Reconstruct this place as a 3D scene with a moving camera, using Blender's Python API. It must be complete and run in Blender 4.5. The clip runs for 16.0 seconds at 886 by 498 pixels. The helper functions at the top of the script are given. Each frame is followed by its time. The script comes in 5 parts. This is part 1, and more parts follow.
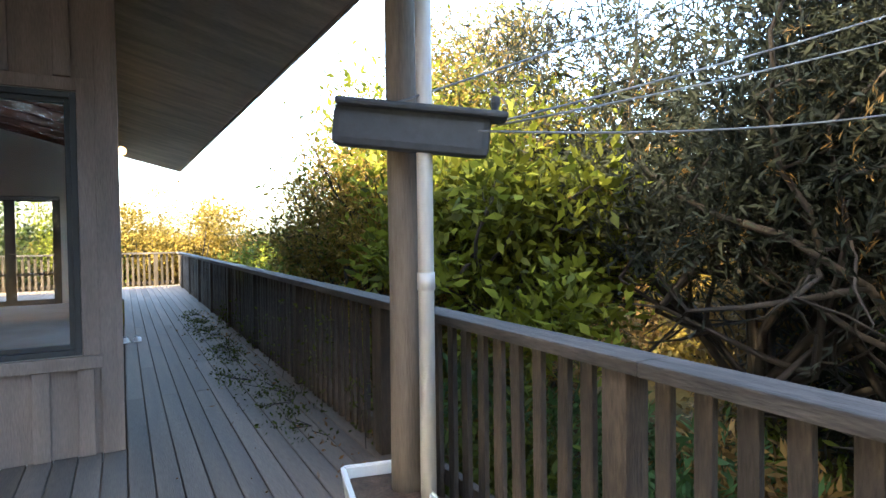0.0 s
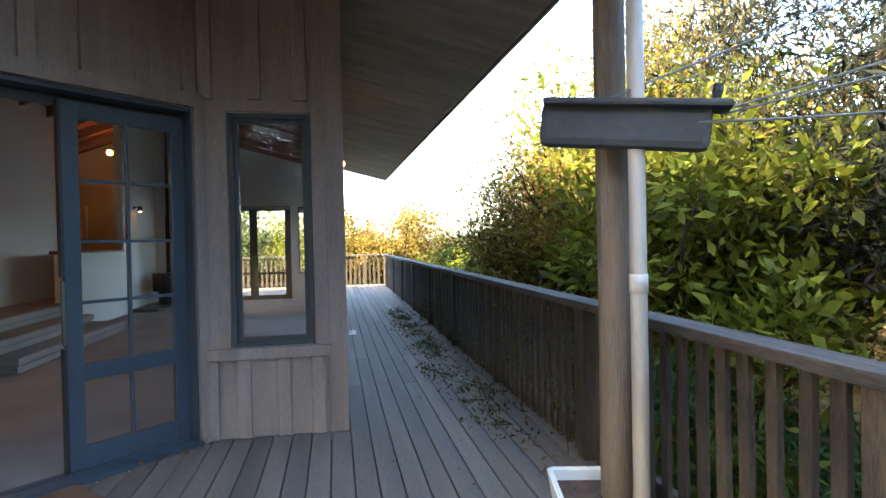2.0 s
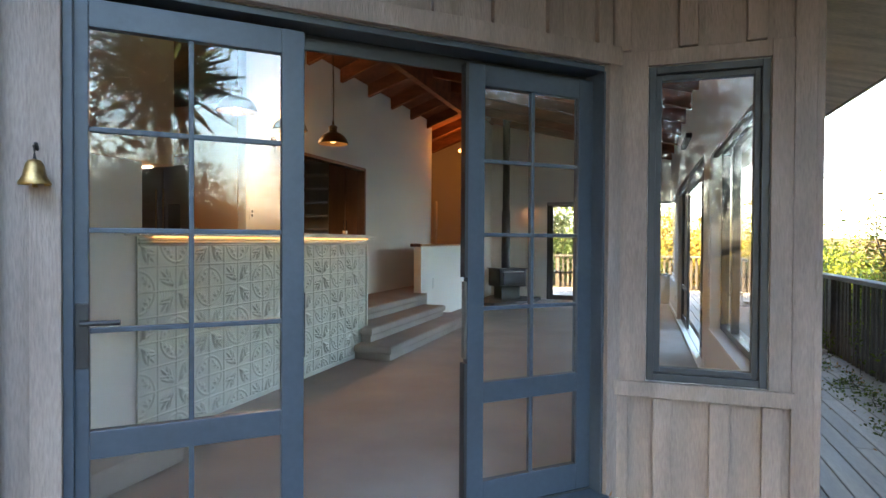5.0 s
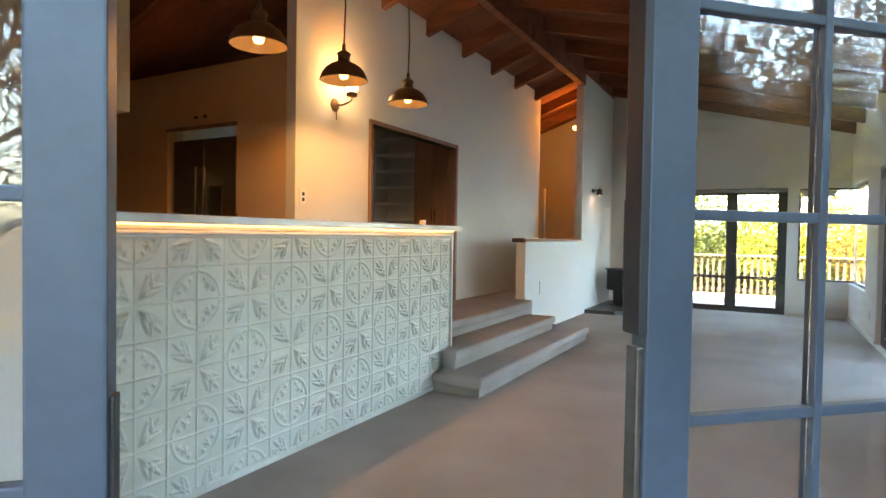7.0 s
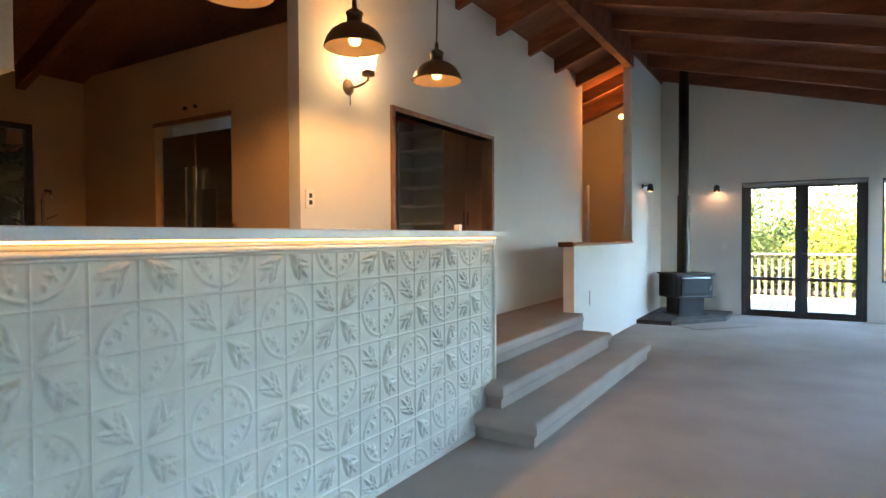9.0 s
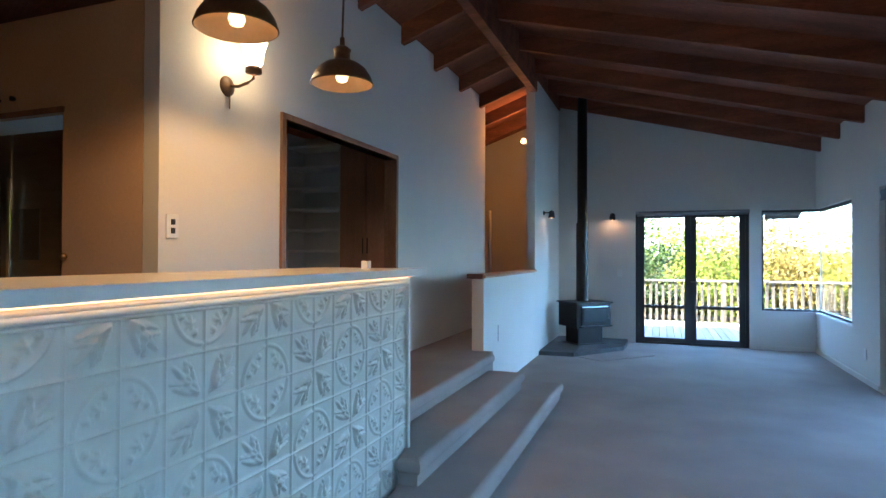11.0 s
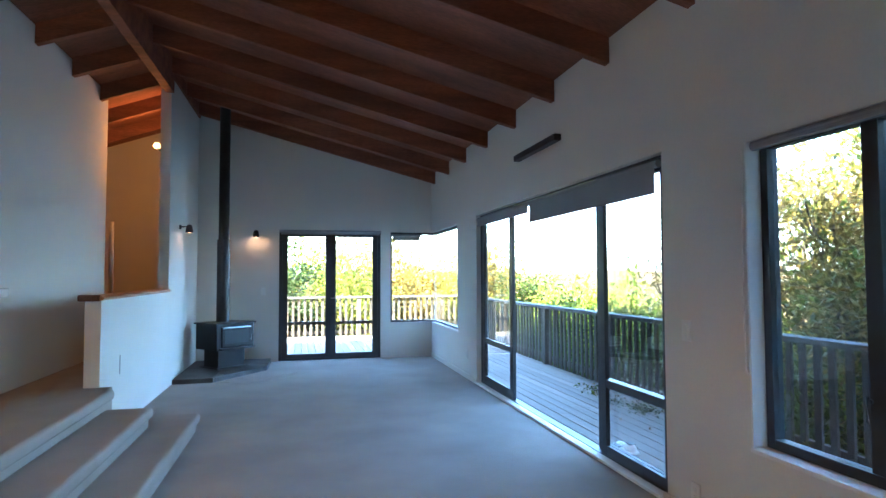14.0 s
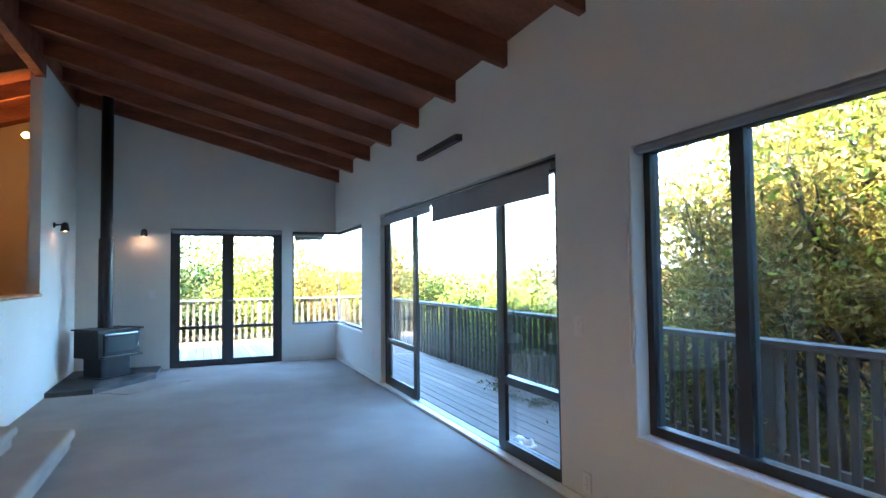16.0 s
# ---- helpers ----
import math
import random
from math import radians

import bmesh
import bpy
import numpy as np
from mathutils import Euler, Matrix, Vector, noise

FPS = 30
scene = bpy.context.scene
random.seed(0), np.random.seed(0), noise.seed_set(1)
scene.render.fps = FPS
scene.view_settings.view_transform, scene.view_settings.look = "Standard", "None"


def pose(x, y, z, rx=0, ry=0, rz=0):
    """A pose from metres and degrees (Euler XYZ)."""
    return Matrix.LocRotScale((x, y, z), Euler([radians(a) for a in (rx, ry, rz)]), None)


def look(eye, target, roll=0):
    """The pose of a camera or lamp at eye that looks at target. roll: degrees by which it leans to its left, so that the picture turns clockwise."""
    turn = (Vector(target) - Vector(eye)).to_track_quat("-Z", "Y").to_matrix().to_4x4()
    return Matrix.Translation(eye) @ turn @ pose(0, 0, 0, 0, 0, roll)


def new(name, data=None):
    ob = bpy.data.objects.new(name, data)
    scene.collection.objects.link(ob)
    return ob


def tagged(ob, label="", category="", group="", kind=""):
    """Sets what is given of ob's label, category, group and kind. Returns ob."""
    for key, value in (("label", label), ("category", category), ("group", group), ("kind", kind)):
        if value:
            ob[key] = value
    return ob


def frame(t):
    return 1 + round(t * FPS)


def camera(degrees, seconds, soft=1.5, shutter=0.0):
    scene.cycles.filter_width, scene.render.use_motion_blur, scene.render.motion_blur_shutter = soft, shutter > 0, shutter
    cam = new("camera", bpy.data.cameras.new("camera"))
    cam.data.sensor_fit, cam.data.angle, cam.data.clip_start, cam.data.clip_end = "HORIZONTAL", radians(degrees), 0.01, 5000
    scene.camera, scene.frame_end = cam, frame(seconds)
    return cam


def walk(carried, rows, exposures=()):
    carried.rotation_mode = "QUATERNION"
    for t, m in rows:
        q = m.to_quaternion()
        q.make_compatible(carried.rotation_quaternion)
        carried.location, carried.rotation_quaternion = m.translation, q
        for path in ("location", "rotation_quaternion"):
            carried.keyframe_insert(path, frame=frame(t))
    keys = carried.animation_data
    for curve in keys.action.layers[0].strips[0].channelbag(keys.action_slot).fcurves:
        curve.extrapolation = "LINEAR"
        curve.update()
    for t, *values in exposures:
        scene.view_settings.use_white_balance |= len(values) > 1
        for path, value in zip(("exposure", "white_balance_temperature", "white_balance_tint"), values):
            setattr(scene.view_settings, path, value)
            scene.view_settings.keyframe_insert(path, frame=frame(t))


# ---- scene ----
cam = camera(74.4, 16.0)
PATH = [
    (0, (0.204, -3.99, 1.261), (1.165, -2.237, 1.214), -0.7),
    (0.5, (0.196, -4.005, 1.263), (1.175, -2.263, 1.205), -0.9),
    (1, (0.182, -4.008, 1.266), (1.092, -2.228, 1.204), -1.2),
    (1.5, (0.163, -3.995, 1.262), (0.865, -2.123, 1.22), -1.1),
    (2, (0.128, -3.971, 1.257), (0.49, -2.004, 1.228), -1.2),
    (2.5, (0.08, -3.96, 1.253), (0.113, -1.961, 1.231), -1.0),
    (3, (0.05, -3.947, 1.233), (-0.215, -1.964, 1.233), -1.0),
    (3.5, (0.0, -3.819, 1.235), (-0.487, -1.879, 1.248), -0.7),
    (3.7, (-0.046, -3.726, 1.229), (-0.578, -1.798, 1.23), -0.7),
    (5.8, (-0.756, -2.4, 1.28), (-1.502, -0.544, 1.253), 1.1),
    (6, (-0.706, -2.214, 1.279), (-1.516, -0.385, 1.268), 1.1),
    (6.5, (-0.97, -1.851, 1.265), (-1.94, -0.102, 1.235), 1.3),
    (7, (-1.15, -1.459, 1.254), (-2.12, 0.289, 1.204), 0.9),
    (7.5, (-1.348, -1.203, 1.259), (-2.42, 0.486, 1.212), -0.1),
    (8, (-1.536, -0.953, 1.248), (-2.634, 0.716, 1.167), -0.3),
    (8.2, (-1.567, -0.89, 1.244), (-2.671, 0.777, 1.171), -0.5),
    (10.3, (-1.949, -0.396, 1.385), (-2.698, 1.458, 1.415), 0.3),
    (10.5, (-2.009, -0.332, 1.381), (-2.709, 1.541, 1.418), 0.3),
    (11, (-2.122, -0.168, 1.396), (-2.823, 1.705, 1.419), 0.2),
    (11.5, (-2.165, -0.062, 1.418), (-2.546, 1.901, 1.455), 0.1),
    (12, (-2.138, -0.034, 1.404), (-2.218, 1.963, 1.474), -0.0),
    (12.5, (-2.137, -0.013, 1.405), (-2.051, 1.984, 1.479), -0.4),
    (13, (-2.138, -0.008, 1.397), (-1.906, 1.977, 1.478), -0.5),
    (13.5, (-2.154, -0.01, 1.388), (-1.773, 1.951, 1.474), -0.3),
    (14, (-2.145, -0.007, 1.374), (-1.678, 1.935, 1.463), -0.2),
    (14.5, (-2.134, -0.011, 1.37), (-1.58, 1.909, 1.464), -0.4),
    (15, (-2.116, -0.004, 1.364), (-1.48, 1.89, 1.458), -0.7),
    (15.5, (-2.099, 0.004, 1.365), (-1.405, 1.877, 1.457), -0.8),
    (16, (-2.081, 0.017, 1.369), (-1.316, 1.863, 1.456), -0.7),
]
walk(cam, [(t, look(eye, target, roll)) for t, eye, target, roll in PATH],
     [(0.0, 3.65, 6050, 8), (2.0, 3.7, 6050, 8), (3.5, 3.8, 6150, 8), (6.0, 5.2, 6900, 6), (8.0, 5.45, 6600, 5), (10.5, 5.1, 4950, 2), (11.5, 4.8, 4600, 1), (12.5, 5.0, 4650, 0), (16.0, 5.2, 4850, 0)])

# ---- world, sun, exposure ----
SUN_AZ, SUN_EL = 62.0, 31.0  # the sun stands behind the entry, degrees left of -y
world = bpy.data.worlds.new("sky")
scene.world = world
world.use_nodes = True
wn = world.node_tree.nodes
wn.clear()
sky = wn.new("ShaderNodeTexSky")
sky.sky_type, sky.sun_disc = "NISHITA", False
sky.sun_elevation, sky.sun_rotation = radians(SUN_EL), radians(180 + SUN_AZ)
sky.altitude, sky.air_density, sky.dust_density, sky.ozone_density = 50, 1.2, 2.5, 1.2
wbg, wout = wn.new("ShaderNodeBackground"), wn.new("ShaderNodeOutputWorld")
wbg.inputs[1].default_value = 0.15
world.node_tree.links.new(sky.outputs[0], wbg.inputs[0])
world.node_tree.links.new(wbg.outputs[0], wout.inputs[0])
sun_data = bpy.data.lights.new("sun", "SUN")
sun_data.energy, sun_data.angle, sun_data.color = 5.0, radians(0.6), (1.0, 0.78, 0.46)
sun = new("sun", sun_data)
sun_way = Vector((-math.sin(radians(SUN_AZ)) * math.cos(radians(SUN_EL)), -math.cos(radians(SUN_AZ)) * math.cos(radians(SUN_EL)), math.sin(radians(SUN_EL))))
sun.matrix_world = look(sun_way * 40, (0, 0, 0))

# ---- materials ----
def mat(name, base, rough=0.6, var=0.18, s1=2.0, s2=40.0, bump=0.15, stretch=(1, 1, 1), metal=0.0, per_object=0.0, per_island=0.0, spec=0.5, tint=None, dist=0.01):
    """A surface with two scales of variation, fine relief and grain along the stretched axis."""
    m = bpy.data.materials.new(name)
    m.use_nodes = True
    t = m.node_tree
    n, l = t.nodes, t.links
    b = n["Principled BSDF"]
    b.inputs["Roughness"].default_value, b.inputs["Metallic"].default_value = rough, metal
    b.inputs["Specular IOR Level"].default_value = spec
    co, mp = n.new("ShaderNodeTexCoord"), n.new("ShaderNodeMapping")
    mp.inputs["Scale"].default_value = stretch
    l.new(co.outputs["Object"], mp.inputs["Vector"])
    big, fine = n.new("ShaderNodeTexNoise"), n.new("ShaderNodeTexNoise")
    for node, sc in ((big, s1), (fine, s2)):
        node.inputs["Scale"].default_value, node.inputs["Detail"].default_value = sc, 5.0
        l.new(mp.outputs["Vector"], node.inputs["Vector"])
    tint = tint or tuple(c * (1 + var) for c in base)
    dark = tuple(c * (1 - var) for c in base)
    mix1, mix2 = n.new("ShaderNodeMix"), n.new("ShaderNodeMix")
    mix1.data_type = mix2.data_type = "RGBA"
    mix1.inputs[6].default_value, mix1.inputs[7].default_value = (*dark, 1), (*tint, 1)
    ramp = n.new("ShaderNodeMapRange")
    ramp.inputs[1].default_value, ramp.inputs[2].default_value = 0.3, 0.7
    l.new(big.outputs["Fac"], ramp.inputs[0])
    l.new(ramp.outputs[0], mix1.inputs[0])
    mix2.blend_type = "MULTIPLY"
    mix2.inputs[0].default_value = 1.0
    r2 = n.new("ShaderNodeMapRange")
    r2.inputs[1].default_value, r2.inputs[2].default_value, r2.inputs[3].default_value, r2.inputs[4].default_value = 0.25, 0.75, 1 - var, 1 + var * 0.6
    l.new(fine.outputs["Fac"], r2.inputs[0])
    l.new(mix1.outputs[2], mix2.inputs[6])
    l.new(r2.outputs[0], mix2.inputs[7])
    col = mix2.outputs[2]
    for amount, source in ((per_object, "o"), (per_island, "i")):
        if amount:
            src = n.new("ShaderNodeObjectInfo").outputs["Random"] if source == "o" else n.new("ShaderNodeNewGeometry").outputs["Random Per Island"]
            r3, m3 = n.new("ShaderNodeMapRange"), n.new("ShaderNodeMix")
            r3.inputs[3].default_value, r3.inputs[4].default_value = 1 - amount, 1 + amount
            m3.data_type, m3.blend_type = "RGBA", "MULTIPLY"
            m3.inputs[0].default_value = 1.0
            l.new(src, r3.inputs[0])
            l.new(col, m3.inputs[6])
            l.new(r3.outputs[0], m3.inputs[7])
            col = m3.outputs[2]
    l.new(col, b.inputs["Base Color"])
    if bump:
        bp = n.new("ShaderNodeBump")
        bp.inputs["Strength"].default_value, bp.inputs["Distance"].default_value = bump, dist
        l.new(fine.outputs["Fac"], bp.inputs["Height"])
        l.new(bp.outputs[0], b.inputs["Normal"])
    return m


def leaf_mat(name, base, glow=0.35, vary=0.5, rough=0.6):
    m = mat(name, base, rough=rough, var=0.3, spec=0.18, s1=0.8, s2=9.0, bump=0.0, per_island=vary)
    t = m.node_tree
    b, out = t.nodes["Principled BSDF"], t.nodes["Material Output"]
    tr, mx = t.nodes.new("ShaderNodeBsdfTranslucent"), t.nodes.new("ShaderNodeMixShader")
    mx.inputs[0].default_value = glow
    t.links.new(b.inputs["Base Color"].links[0].from_socket, tr.inputs[0])
    t.links.new(b.outputs[0], mx.inputs[1])
    t.links.new(tr.outputs[0], mx.inputs[2])
    t.links.new(mx.outputs[0], out.inputs[0])
    return m


def glass_mat(name, tint=(1, 1, 1), rough=0.0):
    m = bpy.data.materials.new(name)
    m.use_nodes = True
    b = m.node_tree.nodes["Principled BSDF"]
    b.inputs["Base Color"].default_value = (*tint, 1)
    b.inputs["Roughness"].default_value, b.inputs["IOR"].default_value, b.inputs["Transmission Weight"].default_value = rough, 1.5, 1.0
    return m


def glow_mat(name, color, strength):
    m = bpy.data.materials.new(name)
    m.use_nodes = True
    b = m.node_tree.nodes["Principled BSDF"]
    b.inputs["Base Color"].default_value = (*color, 1)
    b.inputs["Emission Color"].default_value, b.inputs["Emission Strength"].default_value = (*color, 1), strength
    return m


M = dict(
    deck=mat("weathered_decking", (0.185, 0.16, 0.136), 0.8, 0.34, 1.2, 26, 0.35, (9, 0.5, 9), per_object=0.25, tint=(0.20, 0.155, 0.115)),
    rail=mat("weathered_rail_timber", (0.048, 0.036, 0.025), 0.85, 0.55, 2.2, 20, 0.6, (6, 6, 1.0), per_object=0.28),
    railtop=mat("weathered_handrail", (0.062, 0.053, 0.045), 0.8, 0.55, 2.4, 18, 0.6, (8, 0.9, 8), per_object=0.12),
    pole=mat("grey_timber_pole", (0.16, 0.13, 0.10), 0.85, 0.25, 3.0, 26, 0.5, (8, 8, 0.6)),
    clad=mat("taupe_painted_cladding", (0.235, 0.195, 0.175), 0.75, 0.20, 1.6, 30, 0.4, (5, 5, 0.8), per_object=0.05),
    soffit=mat("grey_soffit_lining", (0.58, 0.51, 0.45), 0.8, 0.25, 1.5, 25, 0.2, (1, 5, 1)),
    darkblue=mat("dark_slate_window_paint", (0.026, 0.036, 0.046), 0.45, 0.12, 3, 40, 0.06),
    blue=mat("slate_blue_door_paint", (0.045, 0.064, 0.088), 0.42, 0.10, 3, 40, 0.06),
    bronze=mat("dark_window_frame", (0.03, 0.035, 0.04), 0.4, 0.1, 4, 60, 0.03),
    plaster=mat("off_white_wall_paint", (0.70, 0.69, 0.65), 0.85, 0.03, 0.8, 60, 0.05),
    white=mat("white_joinery_paint", (0.78, 0.78, 0.75), 0.5, 0.03, 3, 60, 0.03),
    carpet=mat("grey_beige_carpet", (0.34, 0.305, 0.275), 0.98, 0.11, 1.6, 420, 0.6, dist=0.006, spec=0.1),
    timber=mat("red_brown_ceiling_timber", (0.22, 0.078, 0.038), 0.75, 0.35, 1.3, 24, 0.2, (0.8, 6, 6), per_object=0.12),
    sarking=mat("dark_ceiling_boards", (0.235, 0.085, 0.042), 0.8, 0.35, 0.9, 20, 0.2, (1, 4, 1)),
    cupwood=mat("brown_cupboard_veneer", (0.36, 0.19, 0.11), 0.5, 0.2, 2, 30, 0.1, (5, 5, 0.7)),
    trimwood=mat("stained_door_trim", (0.25, 0.14, 0.08), 0.5, 0.25, 2, 30, 0.15, (5, 5, 0.7)),
    tin=mat("pale_green_pressed_tin", (0.58, 0.61, 0.55), 0.38, 0.05, 2, 60, 0.08),
    bench=mat("white_stone_benchtop", (0.72, 0.72, 0.71), 0.25, 0.05, 6, 180, 0.0),
    kitchen=mat("cream_kitchen_panel", (0.60, 0.42, 0.25), 0.5, 0.08, 1.5, 50, 0.03),
    steel=mat("brushed_steel", (0.26, 0.25, 0.24), 0.32, 0.1, 2, 50, 0.05, (1, 1, 14), metal=1.0),
    chrome=mat("chrome", (0.7, 0.7, 0.7), 0.12, 0.02, 4, 50, 0.0, metal=1.0),
    black=mat("matt_black_steel", (0.02, 0.02, 0.022), 0.5, 0.15, 6, 90, 0.06),
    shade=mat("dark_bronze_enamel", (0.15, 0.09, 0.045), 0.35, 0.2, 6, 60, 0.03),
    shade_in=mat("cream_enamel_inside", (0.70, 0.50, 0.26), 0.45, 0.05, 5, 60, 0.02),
    brass=mat("aged_brass", (0.38, 0.26, 0.11), 0.38, 0.25, 20, 90, 0.1, metal=0.9),
    stone=mat("dark_slate_hearth", (0.085, 0.085, 0.085), 0.55, 0.3, 5, 40, 0.3, per_object=0.25),
    liveedge=mat("live_edge_timber_cap", (0.50, 0.29, 0.15), 0.4, 0.35, 3, 25, 0.2, (6, 1, 6)),
    barkwood=mat("dark_bark_edge", (0.10, 0.05, 0.03), 0.7, 0.3, 10, 40, 0.4),
    pvc=mat("weathered_white_pipe", (0.50, 0.485, 0.45), 0.5, 0.08, 3, 30, 0.05, (3, 3, 0.5)),
    plastic=mat("white_plastic", (0.75, 0.75, 0.72), 0.4, 0.04, 5, 60, 0.02),
    arm=mat("dark_crossarm", (0.045, 0.052, 0.06), 0.7, 0.25, 3, 30, 0.3),
    wire=mat("grey_cable", (0.14, 0.14, 0.14), 0.5, 0.1, 5, 50, 0.0),
    soil=mat("dry_soil", (0.10, 0.06, 0.035), 0.95, 0.4, 15, 90, 0.6),
    mat_coir=mat("brown_coir_mat", (0.17, 0.085, 0.045), 0.95, 0.25, 6, 200, 0.7),
    blind=mat("grey_blind_fabric", (0.30, 0.31, 0.33), 0.9, 0.06, 2, 200, 0.1),
    # Bark darkened for the shade that the sunlit branches lack.
    bark=mat("dark_bark", (0.020, 0.015, 0.011), 0.9, 0.35, 6, 40, 0.6, (3, 3, 0.8)),
    ground=mat("leaf_litter_and_grass", (0.032, 0.026, 0.010), 0.95, 0.45, 0.5, 9, 0.5, spec=0.05, tint=(0.085, 0.05, 0.010)),
    hill=mat("far_hill_grass", (0.16, 0.17, 0.10), 0.95, 0.3, 0.02, 0.3, 0.0),
    laurel=leaf_mat("laurel_leaves", (0.125, 0.140, 0.014), 0.5),
    willow=leaf_mat("sparse_olive_leaves", (0.165, 0.118, 0.022), 0.5),
    # Leaf colour near black: shade is painted in, since the sun reaches these crowns.
    kanuka=leaf_mat("shade_darkened_foliage", (0.013, 0.016, 0.010), 0.18, 0.5, 0.8),
    drytip=leaf_mat("dry_gold_tips", (0.19, 0.115, 0.035), 0.35),
    shrub=leaf_mat("mixed_green_leaves", (0.060, 0.074, 0.009), 0.45),
    darkshrub=leaf_mat("dark_green_leaves", (0.030, 0.045, 0.010), 0.35),
    fern=leaf_mat("fern_fronds", (0.05, 0.10, 0.03), 0.35, 0.3),
    palm=leaf_mat("cabbage_tree_leaves", (0.05, 0.07, 0.03), 0.2, 0.3),
    dead=leaf_mat("fallen_leaves", (0.20, 0.10, 0.03), 0.2),
    glass=glass_mat("clear_glass"),
    bulb=glow_mat("warm_bulb", (1.0, 0.50, 0.16), 0.18),
    led=glow_mat("warm_led_strip", (1.0, 0.42, 0.12), 0.20),
    strip=glow_mat("cabinet_strip", (1.0, 0.72, 0.42), 0.35),
    spot=glow_mat("small_warm_lamp", (1.0, 0.45, 0.16), 0.8),
    lampglass=glow_mat("lit_frosted_glass", (1.0, 0.62, 0.28), 0.5),
)

# ---- building helpers ----
def box(bm, lo, hi, bevel=0.0, m=None):
    """A box between two corners, with rounded edges where bevel is given."""
    vs = [bm.verts.new((x, y, z)) for x in (lo[0], hi[0]) for y in (lo[1], hi[1]) for z in (lo[2], hi[2])]
    fs = [bm.faces.new([vs[i] for i in q]) for q in ((0, 1, 3, 2), (4, 6, 7, 5), (0, 4, 5, 1), (2, 3, 7, 6), (0, 2, 6, 4), (1, 5, 7, 3))]
    made = vs
    if bevel:
        es = list({e for f in fs for e in f.edges})
        r = bmesh.ops.bevel(bm, geom=es, offset=bevel, segments=2, profile=0.6, affect="EDGES")
        made = list({v for f in r["faces"] for v in f.verts} | {v for v in vs if v.is_valid})
    if m is not None:
        bmesh.ops.transform(bm, matrix=m, verts=made)
    return bm


def bx(lo, hi, bevel=0.0, m=None):
    return box(bmesh.new(), lo, hi, bevel, m)


def tube(bm, pts, radii, sides=8, cap=True):
    """A round bar through the points, with a radius at each."""
    rings = []
    for i, p in enumerate(pts):
        a, c = Vector(pts[max(i - 1, 0)]), Vector(pts[min(i + 1, len(pts) - 1)])
        w = (c - a).normalized() if (c - a).length > 1e-6 else Vector((0, 0, 1))
        u = w.orthogonal().normalized() if abs(w.z) < 0.95 else w.cross(Vector((0, 1, 0))).normalized()
        v = w.cross(u)
        r = radii[i] if isinstance(radii, (list, tuple)) else radii
        rings.append([bm.verts.new(Vector(p) + r * (math.cos(k * math.tau / sides) * u + math.sin(k * math.tau / sides) * v)) for k in range(sides)])
    for a, c in zip(rings, rings[1:]):
        for k in range(sides):
            bm.faces.new((a[k], a[(k + 1) % sides], c[(k + 1) % sides], c[k]))
    if cap:
        bm.faces.new(rings[0][::-1])
        bm.faces.new(rings[-1])
    return bm


def lathe(bm, rows, sides=24):
    """A turned shape round z from rows of (radius, height)."""
    rings = [[bm.verts.new((r * math.cos(k * math.tau / sides), r * math.sin(k * math.tau / sides), z)) for k in range(sides)] for r, z in rows]
    for a, c in zip(rings, rings[1:]):
        for k in range(sides):
            bm.faces.new((a[k], a[(k + 1) % sides], c[(k + 1) % sides], c[k]))
    return bm


def finish(name, bm, material, smooth=False):
    bmesh.ops.recalc_face_normals(bm, faces=bm.faces[:])
    me = bpy.data.meshes.new(name)
    bm.to_mesh(me)
    bm.free()
    me.materials.append(material)
    if smooth:
        for p in me.polygons:
            p.use_smooth = True
    return me


def part(name, bm, material, parent, label="", at=None, smooth=False):
    """One mesh under a thing or a part, in the parent's own axes."""
    ob = new(name, bm if isinstance(bm, bpy.types.Mesh) else finish(name, bm, material, smooth))
    ob.parent = parent
    if at is not None:
        ob.matrix_basis = at
    return tagged(ob, label)


def thing(name, label, category, at=None, group="", kind=""):
    ob = new(name)
    ob.empty_display_size = 0.1
    if at is not None:
        ob.matrix_basis = at
    return tagged(ob, label, category, group, kind)


def solid(name, bm, material, label, category, at=None, group="", kind="", smooth=False):
    ob = new(name, finish(name, bm, material, smooth))
    if at is not None:
        ob.matrix_basis = at
    return tagged(ob, label, category, group, kind)


